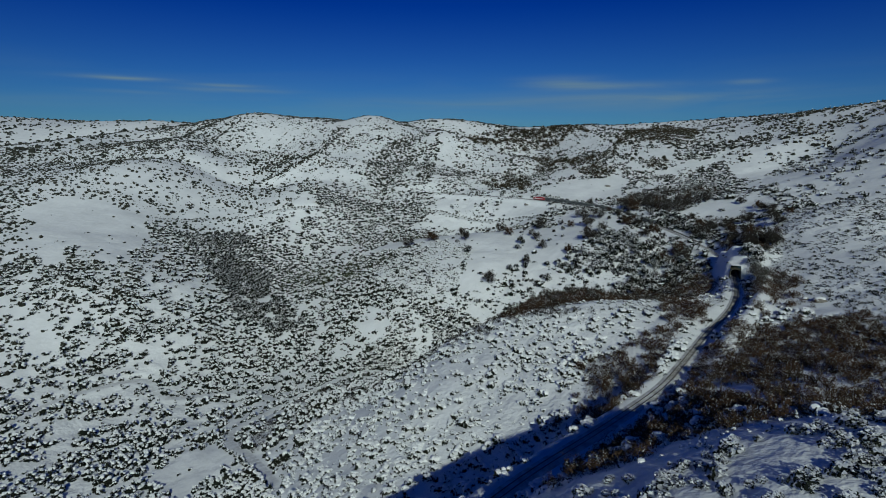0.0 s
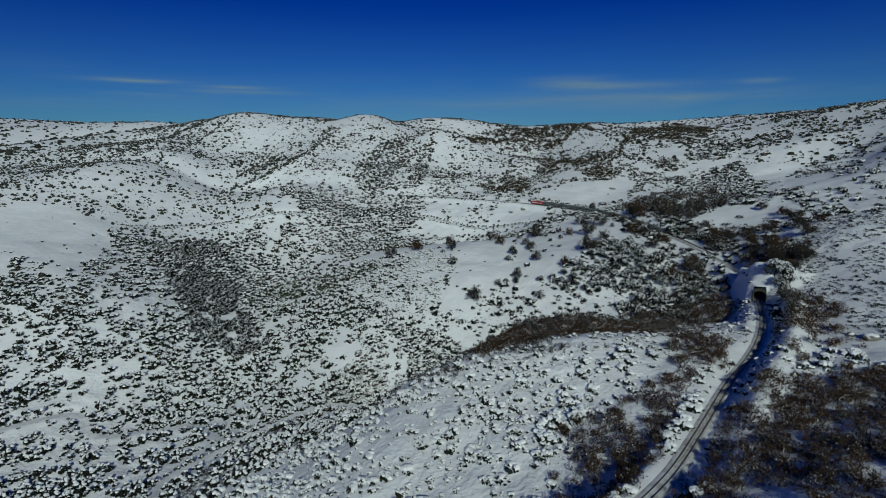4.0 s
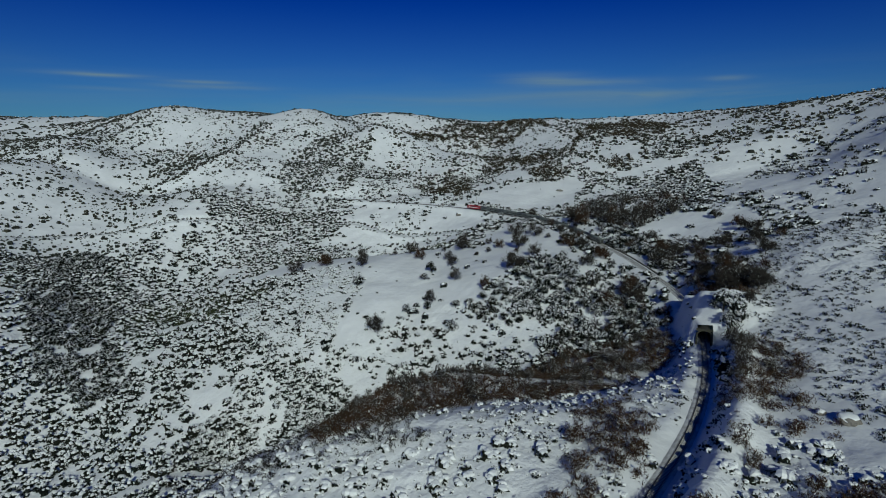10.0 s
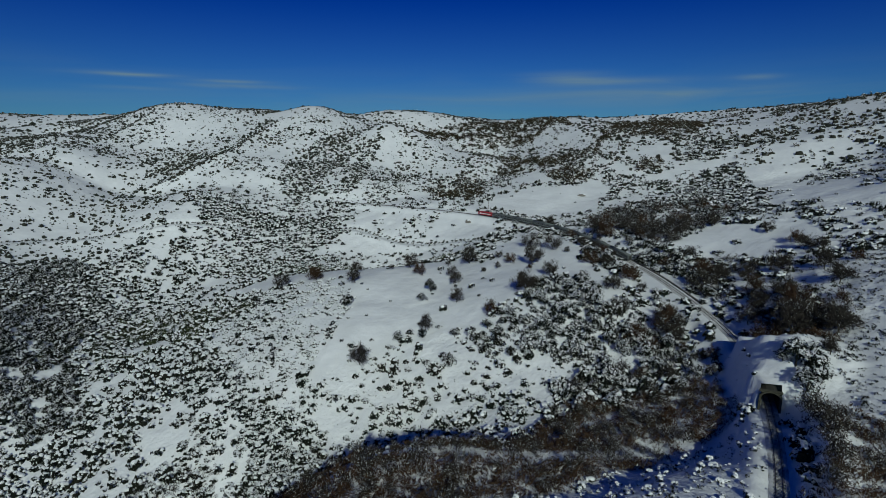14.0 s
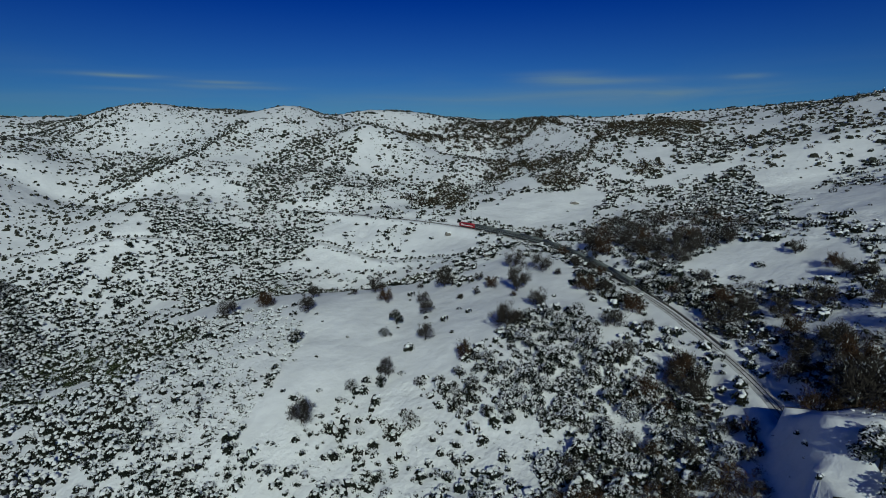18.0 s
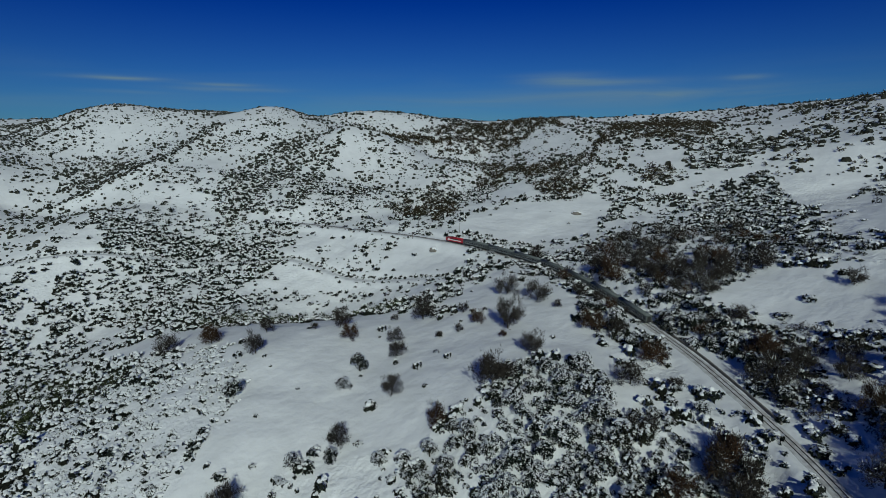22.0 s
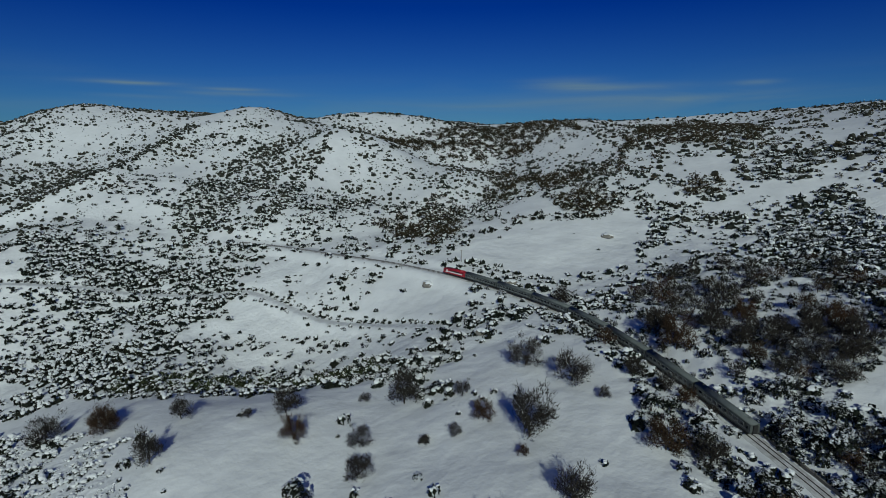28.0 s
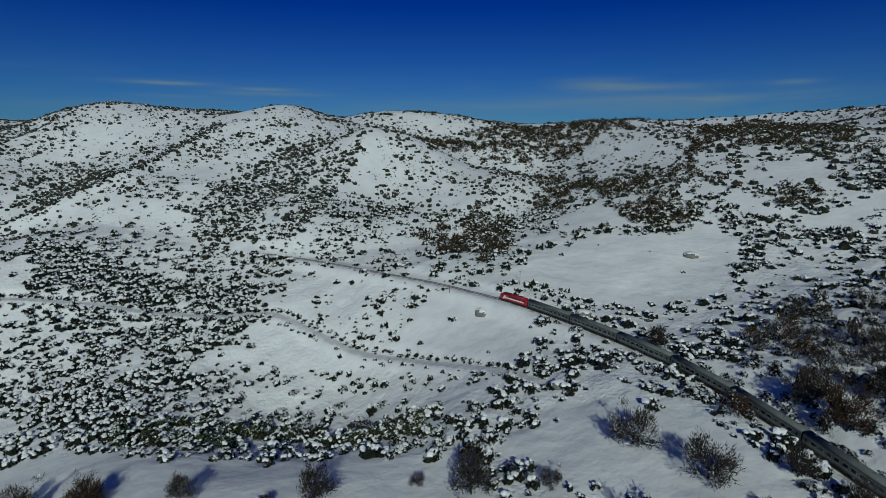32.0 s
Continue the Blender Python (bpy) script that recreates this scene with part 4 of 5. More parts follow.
def lobe(v, which, r, at, wide, tall, sides, rings, bare):
    """One lump of a bush: a rough dome, white where snow can lie on it, dark leaves where it is steep or faces the sun."""
    turn, rows = r.uniform(0, 6.283), []
    for k in range(rings):
        e = 0.5 * math.pi * k / rings
        row = []
        for i in range(sides):
            a = turn + 6.283 * (i + 0.5 * k) / sides + r.normal(0, 0.12)
            q = wide * math.cos(e * 0.92) * r.uniform(0.72, 1.2)
            row.append(at + np.array([q * math.cos(a), q * math.sin(a), tall * (math.sin(e) + r.normal(0, 0.09)) - (0.2 * tall if k == 0 else 0)]))
        rows.append(row)
    top = at + np.array([r.normal(0, 0.12) * wide, r.normal(0.05, 0.12) * wide, tall * r.uniform(0.92, 1.1)])
    for k in range(rings):
        for i in range(sides):
            j = (i + 1) % sides
            tris = [(rows[k][i], rows[k][j], rows[k + 1][i]), (rows[k][j], rows[k + 1][j], rows[k + 1][i])] if k < rings - 1 else [(rows[k][i], rows[k][j], top)]
            for t in tris:
                n = np.cross(t[1] - t[0], t[2] - t[0])
                n /= np.linalg.norm(n) + 1e-9
                v.extend(t)
                which.append(1 if n[2] * 0.85 + n[1] * 0.62 + r.normal(0, 0.3) > bare else 0)


def mound(lobes, leaves, seed, bare, sides=6, rings=3, leaf=0.2, flat=0.75):
    """A bush bowed under snow: a few uneven lobes, and ragged leaf clumps that stick out of its sunny side."""
    r = np.random.default_rng(seed)
    v, which = [], []
    for k in range(lobes):
        s = 1.0 if lobes == 1 else r.uniform(0.5, 0.8)
        at = np.zeros(3) if lobes == 1 else np.array([r.normal(0, 0.5), r.normal(0, 0.4), flat * r.uniform(-0.05, 0.25)])
        lobe(v, which, r, at, s, flat * s * r.uniform(0.85, 1.3), sides, rings, bare)
    for i in range(leaves):
        a = -math.pi / 2 + r.normal(0, 1.0)
        e = r.uniform(0.0, 1.1)
        c = np.array([math.cos(a) * math.cos(e), math.sin(a) * math.cos(e), flat * math.sin(e)]) * r.uniform(0.85, 1.08)
        n = c + r.normal(0, 0.5, 3)
        n /= np.linalg.norm(n)
        u = np.cross(n, [0.3, 0.5, 0.81])
        u /= np.linalg.norm(u)
        w, t0, size = np.cross(n, u), r.uniform(0, 6.283), leaf * r.uniform(0.6, 1.3)
        for j in range(3):
            t = t0 + j * 2.1 + r.uniform(-0.5, 0.5)
            v.append(c + size * r.uniform(0.6, 1.2) * (u * math.cos(t) + w * math.sin(t)))
        which.append(0)
    v = np.array(v)
    v[:, 2] = np.maximum(v[:, 2], -0.25)
    return v, np.array(which)


def clump(leaves, lumps, leaf, size, tall, seed):
    """A bush under snow: dark leaf clumps below and on the sunny side, and soft white lumps heaped on top."""
    r = np.random.default_rng(seed)
    v, which = [], []
    for k in range(lumps):
        a, q = r.uniform(0, 6.283), 0.75 * math.sqrt(r.uniform(0, 1))
        s = size * r.uniform(0.6, 1.35)
        lobe(v, which, r, np.array([q * math.cos(a), 0.12 + q * math.sin(a), tall * math.sqrt(1 - 0.9 * q * q) - s * 0.42]), s * r.uniform(0.9, 1.3), s * 0.75, 5, 2, -0.75)
    for i in range(leaves):
        a = -math.pi / 2 + r.normal(0, 0.9) if r.uniform() < 0.65 else r.uniform(0, 6.283)
        q = r.uniform(0.3, 1.0) ** 0.7
        c = np.array([q * math.cos(a), q * math.sin(a), tall * math.sqrt(max(0.02, 1 - q * q)) * r.uniform(0.15, 0.95)])
        n = np.array([math.cos(a), math.sin(a), 0.5]) + r.normal(0, 0.45, 3)
        n /= np.linalg.norm(n)
        u = np.cross(n, [0.3, 0.5, 0.81])
        u /= np.linalg.norm(u)
        w, t0, wide = np.cross(n, u), r.uniform(0, 6.283), leaf * r.uniform(0.6, 1.3)
        for j in range(3):
            t = t0 + j * 2.1 + r.uniform(-0.5, 0.5)
            v.append(c + wide * r.uniform(0.6, 1.25) * (u * math.cos(t) + w * math.sin(t)))
        which.append(0)
    v = np.array(v)
    v[:, 2] = np.maximum(v[:, 2], -0.2)
    return v, np.array(which)


def brush(count, radius, tall, width, seed, snow=0.0):
    """A bush of bare twigs that fills a low dome."""
    r = np.random.default_rng(seed)
    v, which = [], []
    for i in range(count):
        a, q = r.uniform(0, 2 * math.pi), math.sqrt(r.uniform(0, 1))
        top = tall * math.sqrt(max(0.05, 1 - (0.95 * q) ** 2))
        tip = np.array([q * radius * math.cos(a), q * radius * math.sin(a), top * r.uniform(0.35, 1.05)])
        way = np.array([math.cos(a) * q + r.normal(0, 0.6), math.sin(a) * q + r.normal(0, 0.6), r.uniform(0.2, 1.1)])
        foot = tip - way / np.linalg.norm(way) * r.uniform(0.18, 0.45) * tall
        across = np.cross(way, r.normal(0, 1, 3))
        across *= width * r.uniform(0.6, 1.6) / np.linalg.norm(across)
        v += [foot - across, foot + across, tip]
        which.append(1 if r.uniform() < snow else 0)
    v = np.array(v)
    v[:, 2] = np.maximum(v[:, 2], -0.1)
    return v, np.array(which)


def clear_of_ways(x, y, gap):
    ok = np.ones(x.shape, bool)
    ok &= near_line(x, y, rail_line)[0] > gap + 1.5
    for line in roads.values():
        ok &= near_line(x, y, line)[0] > gap + 1.2
    return ok


def scatter(box, per, seed):
    """Places in a box, about one to so many square metres."""
    r = np.random.default_rng(seed)
    n = int((box[1] - box[0]) * (box[3] - box[2]) / per)
    return r.uniform(box[0], box[1], n), r.uniform(box[2], box[3], n), r


def plant(name, label, category, places, kinds, mats, seed):
    """One object of many bushes: places (x, y, size), each a turned and stretched copy of one of the kinds."""
    r = np.random.default_rng(seed)
    x, y, size = places
    z = height(x, y)
    pick = r.integers(0, len(kinds), len(x))
    vs, ws = [], []
    for k, (kv, kw) in enumerate(kinds):
        m = pick == k
        if not m.any():
            continue
        a, s = r.uniform(-0.7, 0.7, m.sum()), size[m]
        c, d = np.cos(a) * s, np.sin(a) * s
        px = c[:, None] * kv[None, :, 0] - d[:, None] * kv[None, :, 1] + x[m][:, None]
        py = d[:, None] * kv[None, :, 0] + c[:, None] * kv[None, :, 1] + y[m][:, None]
        pz = (s * r.uniform(0.75, 1.3, m.sum()))[:, None] * kv[None, :, 2] + z[m][:, None]
        vs.append(np.stack([px, py, pz], 2).reshape(-1, 3))
        ws.append(np.tile(kw, m.sum()))
    v = np.concatenate(vs)
    ob = new(name, mesh_of(name, v, np.arange(len(v)).reshape(-1, 3), mats, np.concatenate(ws)))
    return tagged(ob, label, category, kind="stuff")


SNOWY_SHRUB = [clump(13, 4, 0.31, 0.44, 0.6, s) for s in range(8)] + [clump(22, 3, 0.33, 0.40, 0.75, 10 + s) for s in range(5)]
NEAR_SHRUB = [clump(30, 4, 0.33, 0.34, 0.85, 20 + s) for s in range(8)] + [clump(40, 3, 0.33, 0.30, 1.05, 30 + s) for s in range(5)] + [tuft(64, 1.0, 1.0, 0.25, 0.5, 34 + s) for s in range(3)]
VALLEY_SHRUB = [clump(20, 3, 0.40, 0.37, 0.85, 240 + s) for s in range(9)] + [clump(26, 2, 0.40, 0.36, 1.0, 250 + s) for s in range(6)]
SLOPE_SHRUB = [clump(15, 2, 0.46, 0.42, 0.85, 260 + s) for s in range(9)] + [clump(18, 1, 0.46, 0.42, 0.95, 270 + s) for s in range(5)]
EAST_SHRUB = [tuft(40, 1.0, 1.0, 0.31, 0.45, 280 + s) for s in range(7)] + [clump(18, 3, 0.32, 0.34, 0.8, 290 + s) for s in range(5)]
DARK_SHRUB = [tuft(84, 1.0, 1.3, 0.23, 0.42, 40 + s) for s in range(10)]
BROW_SHRUB = [tuft(130, 1.0, 0.95, 0.18, 0.8, 140 + s) for s in range(6)]
MID_SHRUB = [mound(1, 8, 50 + s, 0.46, 6, 2, 0.27, 0.85) for s in range(12)]
HILL_SHRUB = [mound(1, 6, 55 + s, 0.72, 5, 2, 0.40, 0.85) for s in range(9)]
SPECK_SHRUB = [tuft(9, 1.0, 1.1, 0.42, 0.12, 310 + s) for s in range(8)]
FAR_SHRUB = [mound(1, 1, 60 + s, 0.85, 5, 2, 0.45, 0.8) for s in range(8)]
LOW_LUMP = [clump(8, 1, 0.28, 0.55, 0.22, 70 + s) for s in range(10)]
TUSSOCK = [tuft(16, 1.0, 0.8, 0.3, 0.15, 75 + s) for s in range(8)]
NEAR_BRUSH = [brush(52, 1.0, 1.25, 0.046, 80 + s, 0.06) for s in range(6)]
FAR_BRUSH = [brush(30, 1.0, 1.35, 0.14, 90 + s, 0.05) for s in range(5)]


def wanted(x, y, r, patchy=0.5):
    """How likely a bush grows at a place: thin in the clearings, thick in the thickets, in patches elsewhere."""
    p = 0.52 + patchy * (rough(x, y, 44, 21) * 0.7 + rough(x, y, 15, 22) * 0.6) + 0.55 * rough(x, y, 6.5, 23)
    p = np.where(in_any(x, y, THIN), 0.42 * p, p)
    p = np.where(in_any(x, y, THICKETS), np.where(y > 655, 0.8, 0.95), p)
    p = np.where(in_any(x, y, [LOBE]), 0.22 * p, p)
    p = np.where(in_any(x, y, SNOWFIELDS), 0.012, p)
    return r.uniform(0, 1, x.shape) < p


def grow(name, label, box, per, kinds, lo, hi, seed, patchy=0.5, only=None, but=None, mats=(LEAF, SNOW_CLUMP), gap=2.2, gaps=-0.55, skew=1.9):
    """Bushes over a box of land, or over those of the given shapes that lie in it (only) or outside them (but)."""
    x, y, r = scatter(box, per, seed)
    m = in_any(x, y, only) & (rough(x, y, 11, 51) > gaps) if only else wanted(x, y, r, patchy)
    if but:
        m &= ~in_any(x, y, but)
    x, y = x[m], y[m]
    m = clear_of_ways(x, y, gap)
    x, y = x[m], y[m]
    size = lo + (hi - lo) * r.uniform(0, 1, len(x)) ** skew
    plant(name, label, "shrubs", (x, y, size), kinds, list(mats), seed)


EDGE = [(-20, 40), (110, 40), (110, 100), (60, 97), (20, 86), (-20, 82)]
NEAR_WOOD = [(0, 97), (14, 128), (16, 186), (43, 194), (52, 157), (62, 126), (80, 110), (66, 100), (50, 98), (30, 99), (16, 90)]
GROVE = [(112, 445), (106, 470), (104, 492), (114, 492), (124, 490), (134, 478), (128, 452), (136, 430), (146, 412), (140, 390), (124, 384), (117, 410)]
NEAR_SLOPE = [(-62, 258), (-62, 302), (-20, 290), (20, 300), (60, 330), (95, 352), (104, 335), (102, 300), (102, 258)]
PLATEAU = [(122, 225), (122, 330), (128, 420), (150, 440), (240, 430), (260, 240), (190, 210)]
grow("shrubs", "low shrubs bowed under snow on the spur beside the railway", (-120, 135, 100, 262), 5.0, SNOWY_SHRUB, 0.7, 2.5, 101, 0.5, but=BROWN + [PLATEAU])
grow("shrubs", "shrubs bowed under snow on the slopes beyond the gully", (-120, 110, 262, 390), 4.8, NEAR_SHRUB, 0.9, 2.8, 123, 0.3, but=BROWN + [PLATEAU, NEAR_SLOPE])
grow("shrubs", "small dark shrubs poking through the snow on the near side of the gully", (-70, 108, 255, 352), 4.2, TUSSOCK + SNOWY_SHRUB, 0.3, 1.4, 143, but=BROWN, only=[NEAR_SLOPE], skew=2.4)
grow("shrubs", "small snow-buried tussocks on the spur", (-120, 135, 90, 400), 5.0, LOW_LUMP, 0.4, 1.2, 116, 0.3, but=BROWN + [PLATEAU, NEAR_SLOPE])
grow("shrubs", "broad shrubs under heavy snow on the brow of the hill", (-20, 110, 40, 135), 7.0, BROW_SHRUB, 0.8, 2.0, 118, only=[EDGE])
grow("shrubs", "snow-laden evergreen shrubs on the slopes round the snowfield", (-150, 190, 390, 620), 7.0, NEAR_SHRUB, 0.8, 2.8, 102, 0.8, but=THICKETS + [PLATEAU, GROVE])
grow("shrubs", "dark evergreen thicket flecked with snow", (-10, 190, 370, 650), 4.4, DARK_SHRUB, 0.8, 2.2, 114, only=[THICKETS[4], THICKETS[8], THICKETS[9], THICKETS[10]])
grow("shrubs", "dark evergreen shrubs on the slope above the railway", (30, 170, 500, 650), 13, DARK_SHRUB, 0.8, 2.2, 124, only=[THICKETS[1]])
grow("shrubs", "snow-dusted shrubs on the valley sides", (-330, -120, 150, 480), 4.5, VALLEY_SHRUB, 0.9, 2.9, 103, 0.6, but=THICKETS[:1])
grow("shrubs", "dark evergreen scrub in the hollow below the western bench", (-400, -180, 360, 545), 4.6, DARK_SHRUB, 1.0, 2.9, 134, only=[THICKETS[0]])
grow("shrubs", "snow-dusted shrubs on the slope under the upper road", (-330, -150, 480, 660), 4.5, VALLEY_SHRUB, 0.9, 2.9, 104, 0.6)
grow("shrubs", "dark shrubs on the lower hill slopes", (-330, 200, 620, 780), 7.5, SLOPE_SHRUB, 0.6, 2.6, 105, 0.8, skew=2.2)
grow("shrubs", "scattered dark shrubs on the snowy hillsides", (-800, -60, 760, 1120), 15, HILL_SHRUB, 0.45, 2.5, 106, 0.8, mats=(LEAF_HILL, SNOW_CLUMP), skew=2.6)
grow("shrubs", "dark evergreen shrubs in the hill gullies", (-480, -20, 660, 910), 15, HILL_SHRUB, 0.8, 2.6, 117, mats=(LEAF_HILL, SNOW_CLUMP), only=[THICKETS[2], THICKETS[3], THICKETS[5], THICKETS[6]])
grow("shrubs", "shrubs on the slope behind the dome-shaped hill", (-60, 100, 780, 1050), 16, HILL_SHRUB, 0.6, 2.4, 125, 0.6, mats=(LEAF_HILL, SNOW_CLUMP), skew=2.4)
grow("brushwood", "brown oak bushes scattered over the far slope", (-20, 450, 720, 1200), 120, FAR_BRUSH, 1.4, 3.8, 126, 0.9, mats=(TWIG_OLIVE, SNOW_CLUMP))
grow("shrubs", "dark shrubs at the foot of the western hills", (-900, -330, 600, 760), 11, HILL_SHRUB, 0.5, 2.4, 113, 0.5, mats=(LEAF_HILL, SNOW_CLUMP), skew=2.4)
grow("shrubs", "scattered shrubs on the snowy eastern slopes", (135, 520, 230, 700), 20, EAST_SHRUB, 0.8, 3.4, 107, 1.5, skew=1.7, but=[PLATEAU])
grow("shrubs", "scattered shrubs on the high eastern slopes", (100, 560, 700, 1050), 30, HILL_SHRUB + MID_SHRUB, 0.7, 3.2, 119, 1.5, mats=(LEAF_HILL, SNOW_CLUMP), skew=2.2)
grow("shrubs", "small dark tussocks poking through the snow of the plateau", (118, 265, 205, 445), 4.6, TUSSOCK, 0.4, 1.5, 120, only=[PLATEAU], mats=(LEAF, SNOW_CLUMP))
grow("shrubs", "shrubs on the far western slopes", (-900, -330, 240, 600), 11, HILL_SHRUB, 0.5, 2.4, 108, 0.6, mats=(LEAF_HILL, SNOW_CLUMP), skew=2.4)
grow("shrubs", "dark woods and shrubs on the far plateau", (-700, 900, 1050, 1700), 130, FAR_SHRUB, 1.4, 3.2, 109, 0.9)
grow("shrubs", "dark woods on the distant western hills", (-3000, -800, 500, 3000), 420, FAR_SHRUB, 2.5, 7.0, 110, 0.9, mats=(LEAF_HILL, SNOW_CLUMP))
grow("shrubs", "dark scrub on the slope behind the western ridge", (-1100, -600, 700, 1300), 40, FAR_SHRUB, 1.2, 3.2, 135, 0.5, mats=(LEAF_HILL, SNOW_CLUMP))
grow("brushwood", "brown leafless brushwood along the gully and the track", (-170, 155, 100, 600), 3.3, NEAR_BRUSH, 1.1, 2.7, 111, only=BROWN[1:3] + BROWN[4:], mats=(TWIG_BROWN, SNOW_CLUMP), gap=2.5)
grow("brushwood", "brown leafless brushwood under the brow of the hill", (-5, 85, 85, 200), 3.4, NEAR_BRUSH, 1.1, 2.6, 141, only=[NEAR_WOOD], mats=(TWIG_BROWN, SNOW_CLUMP), gap=2.5)
grow("shrubs", "snow-dusted shrubs on the slope west of the valley road", (-450, -330, 200, 500), 6.0, VALLEY_SHRUB, 0.8, 2.7, 142, 0.5)
grow("brushwood", "dense brown brushwood on the shady bank of the gully", (-50, 115, 255, 385), 2.5, NEAR_BRUSH, 1.2, 2.8, 128, only=[BROWN[0]], mats=(TWIG_BROWN, SNOW_CLUMP), gap=1.6, gaps=-0.95)
grow("shrubs", "low rounded shrubs almost buried in snow on the western lobe of the clearing", (-175, -60, 390, 505), 4.2, SNOWY_SHRUB, 0.5, 1.7, 139, only=[LOBE], gaps=-0.7, skew=2.2)
grow("brushwood", "green and brown bushes in the hollow of the valley", (-305, -135, 410, 520), 9, FAR_BRUSH, 1.2, 2.8, 140, only=[HOLLOW], mats=(LEAF_GREEN, SNOW_CLUMP), gaps=-0.1)
grow("brushwood", "olive-green and brown bushes along the upper edge of the snowfield", (-170, -20, 525, 580), 5.5, FAR_BRUSH, 1.2, 3.0, 137, only=[BROWN[3]], mats=(LEAF_GREEN, SNOW_CLUMP), gaps=-0.35)
grow("shrubs", "snow-laden shrubs among the bushes above the snowfield", (-170, -20, 525, 585), 9, NEAR_SHRUB, 0.9, 2.4, 138, only=[BROWN[3]], gaps=-0.5)
grow("brushwood", "bare grey-brown scrub along the gully path", (-170, 110, 215, 380), 3.4, NEAR_BRUSH, 0.8, 1.8, 115, only=GREY, mats=(TWIG, SNOW_CLUMP), gap=1.8)
grow("shrubs", "dark evergreen thickets flecked with snow on the eastern terraces", (60, 290, 440, 870), 17, EAST_SHRUB, 1.0, 3.2, 136, only=THICKETS[11:], mats=(LEAF, SNOW_CLUMP), gaps=-0.15)
grow("brushwood", "brown oak scrub on the far slope", (-240, 290, 670, 1220), 15, FAR_BRUSH, 1.6, 4.4, 112, only=BROWN, mats=(TWIG_OLIVE, SNOW_CLUMP), gaps=-0.35)
grow("shrubs", "snow-dusted shrubs on the valley side south of the spur", (-330, -100, 10, 150), 9, MID_SHRUB, 0.7, 2.2, 131, 0.8)
grow("shrubs", "scattered shrubs on the plateau south-east of the railway", (110, 420, -40, 232), 16, HILL_SHRUB, 0.6, 1.9, 132, 0.9)
grow("shrubs", "shrubs under snow on the hill behind the brow", (-120, 135, -60, 42), 13, MID_SHRUB, 0.7, 2.2, 133, 0.8)
grow("brushwood", "bare grey twigs of a dense grove beside the railway", (98, 152, 380, 498), 6.0, NEAR_BRUSH, 1.2, 2.8, 144, only=[GROVE], mats=(TWIG, SNOW_CLUMP), gaps=-0.9)
grow("shrubs", "snow-flecked evergreen shrubs among the trees of the grove", (98, 152, 380, 498), 11, NEAR_SHRUB, 1.0, 2.4, 145, only=[GROVE], gaps=-0.6)
grow("shrubs", "tiny shrubs dotted over the snowy hills", (-800, 60, 700, 1120), 26, SPECK_SHRUB, 0.5, 1.5, 146, 0.5, mats=(LEAF, SNOW_CLUMP), skew=1.5)
grow("shrubs", "snow-laden shrubs at the foot of the spur", (-130, -50, 290, 390), 4.6, NEAR_SHRUB, 0.6, 2.0, 135, only=[[(-126, 298), (-60, 298), (-50, 382), (-122, 388)]], gaps=-0.4)
# the dark hem of shrubs along both sides of the upper road
r = np.random.default_rng(121)
hem = []
for line in (roads["upper"], roads["lower"], roads["spur"]):
    for side in (-1, 1):
        t = np.gradient(line, axis=0)
        t /= np.linalg.norm(t, axis=1)[:, None]
        p = np.repeat(line, 4, axis=0) + np.repeat(t[:, ::-1] * [side, -side], 4, axis=0) * r.uniform(3.2, 4.6, (4 * len(line), 1)) + r.normal(0, 0.5, (4 * len(line), 2))
        hem.append(p[r.uniform(0, 1, len(p)) < (0.85 if side < 0 else 0.2)])
hem = np.concatenate(hem)
ribs = np.concatenate([np.repeat(k, 3, axis=0) for k in (smooth_line(RIB, 3.0), smooth_line(RIB_FAR, 4.0))])
ribs = ribs + r.normal(0, 1.6, ribs.shape)
plant("shrubs", "line of dark shrubs along the rib of a hill", "shrubs", (ribs[:, 0], ribs[:, 1], r.uniform(0.5, 1.5, len(ribs))), HILL_SHRUB, [LEAF, SNOW_CLUMP], 127)
plant("shrubs", "dark shrubs lining the snowed-over road", "shrubs", (hem[:, 0], hem[:, 1], r.uniform(0.6, 1.5, len(hem))), SLOPE_SHRUB, [LEAF, SNOW_CLUMP], 122)


# ---- bare trees ----
def limb(v, f, a, b, r0, r1):
    """A tapered three-sided branch from a to b."""
    d = np.array(b) - a
    u = np.cross(d, [0.37, 0.21, 0.9])
    u /= np.linalg.norm(u) + 1e-9
    w = np.cross(d, u)
    w /= np.linalg.norm(w) + 1e-9
    n = len(v)
    for p, q in ((np.array(a), r0), (np.array(b), r1)):
        for t in (0.0, 2.094, 4.189):
            v.append(p + q * (u * math.cos(t) + w * math.sin(t)))
    for i in range(3):
        j = (i + 1) % 3
        f.extend(((n + i, n + j, n + 3 + j), (n + i, n + 3 + j, n + 3 + i)))


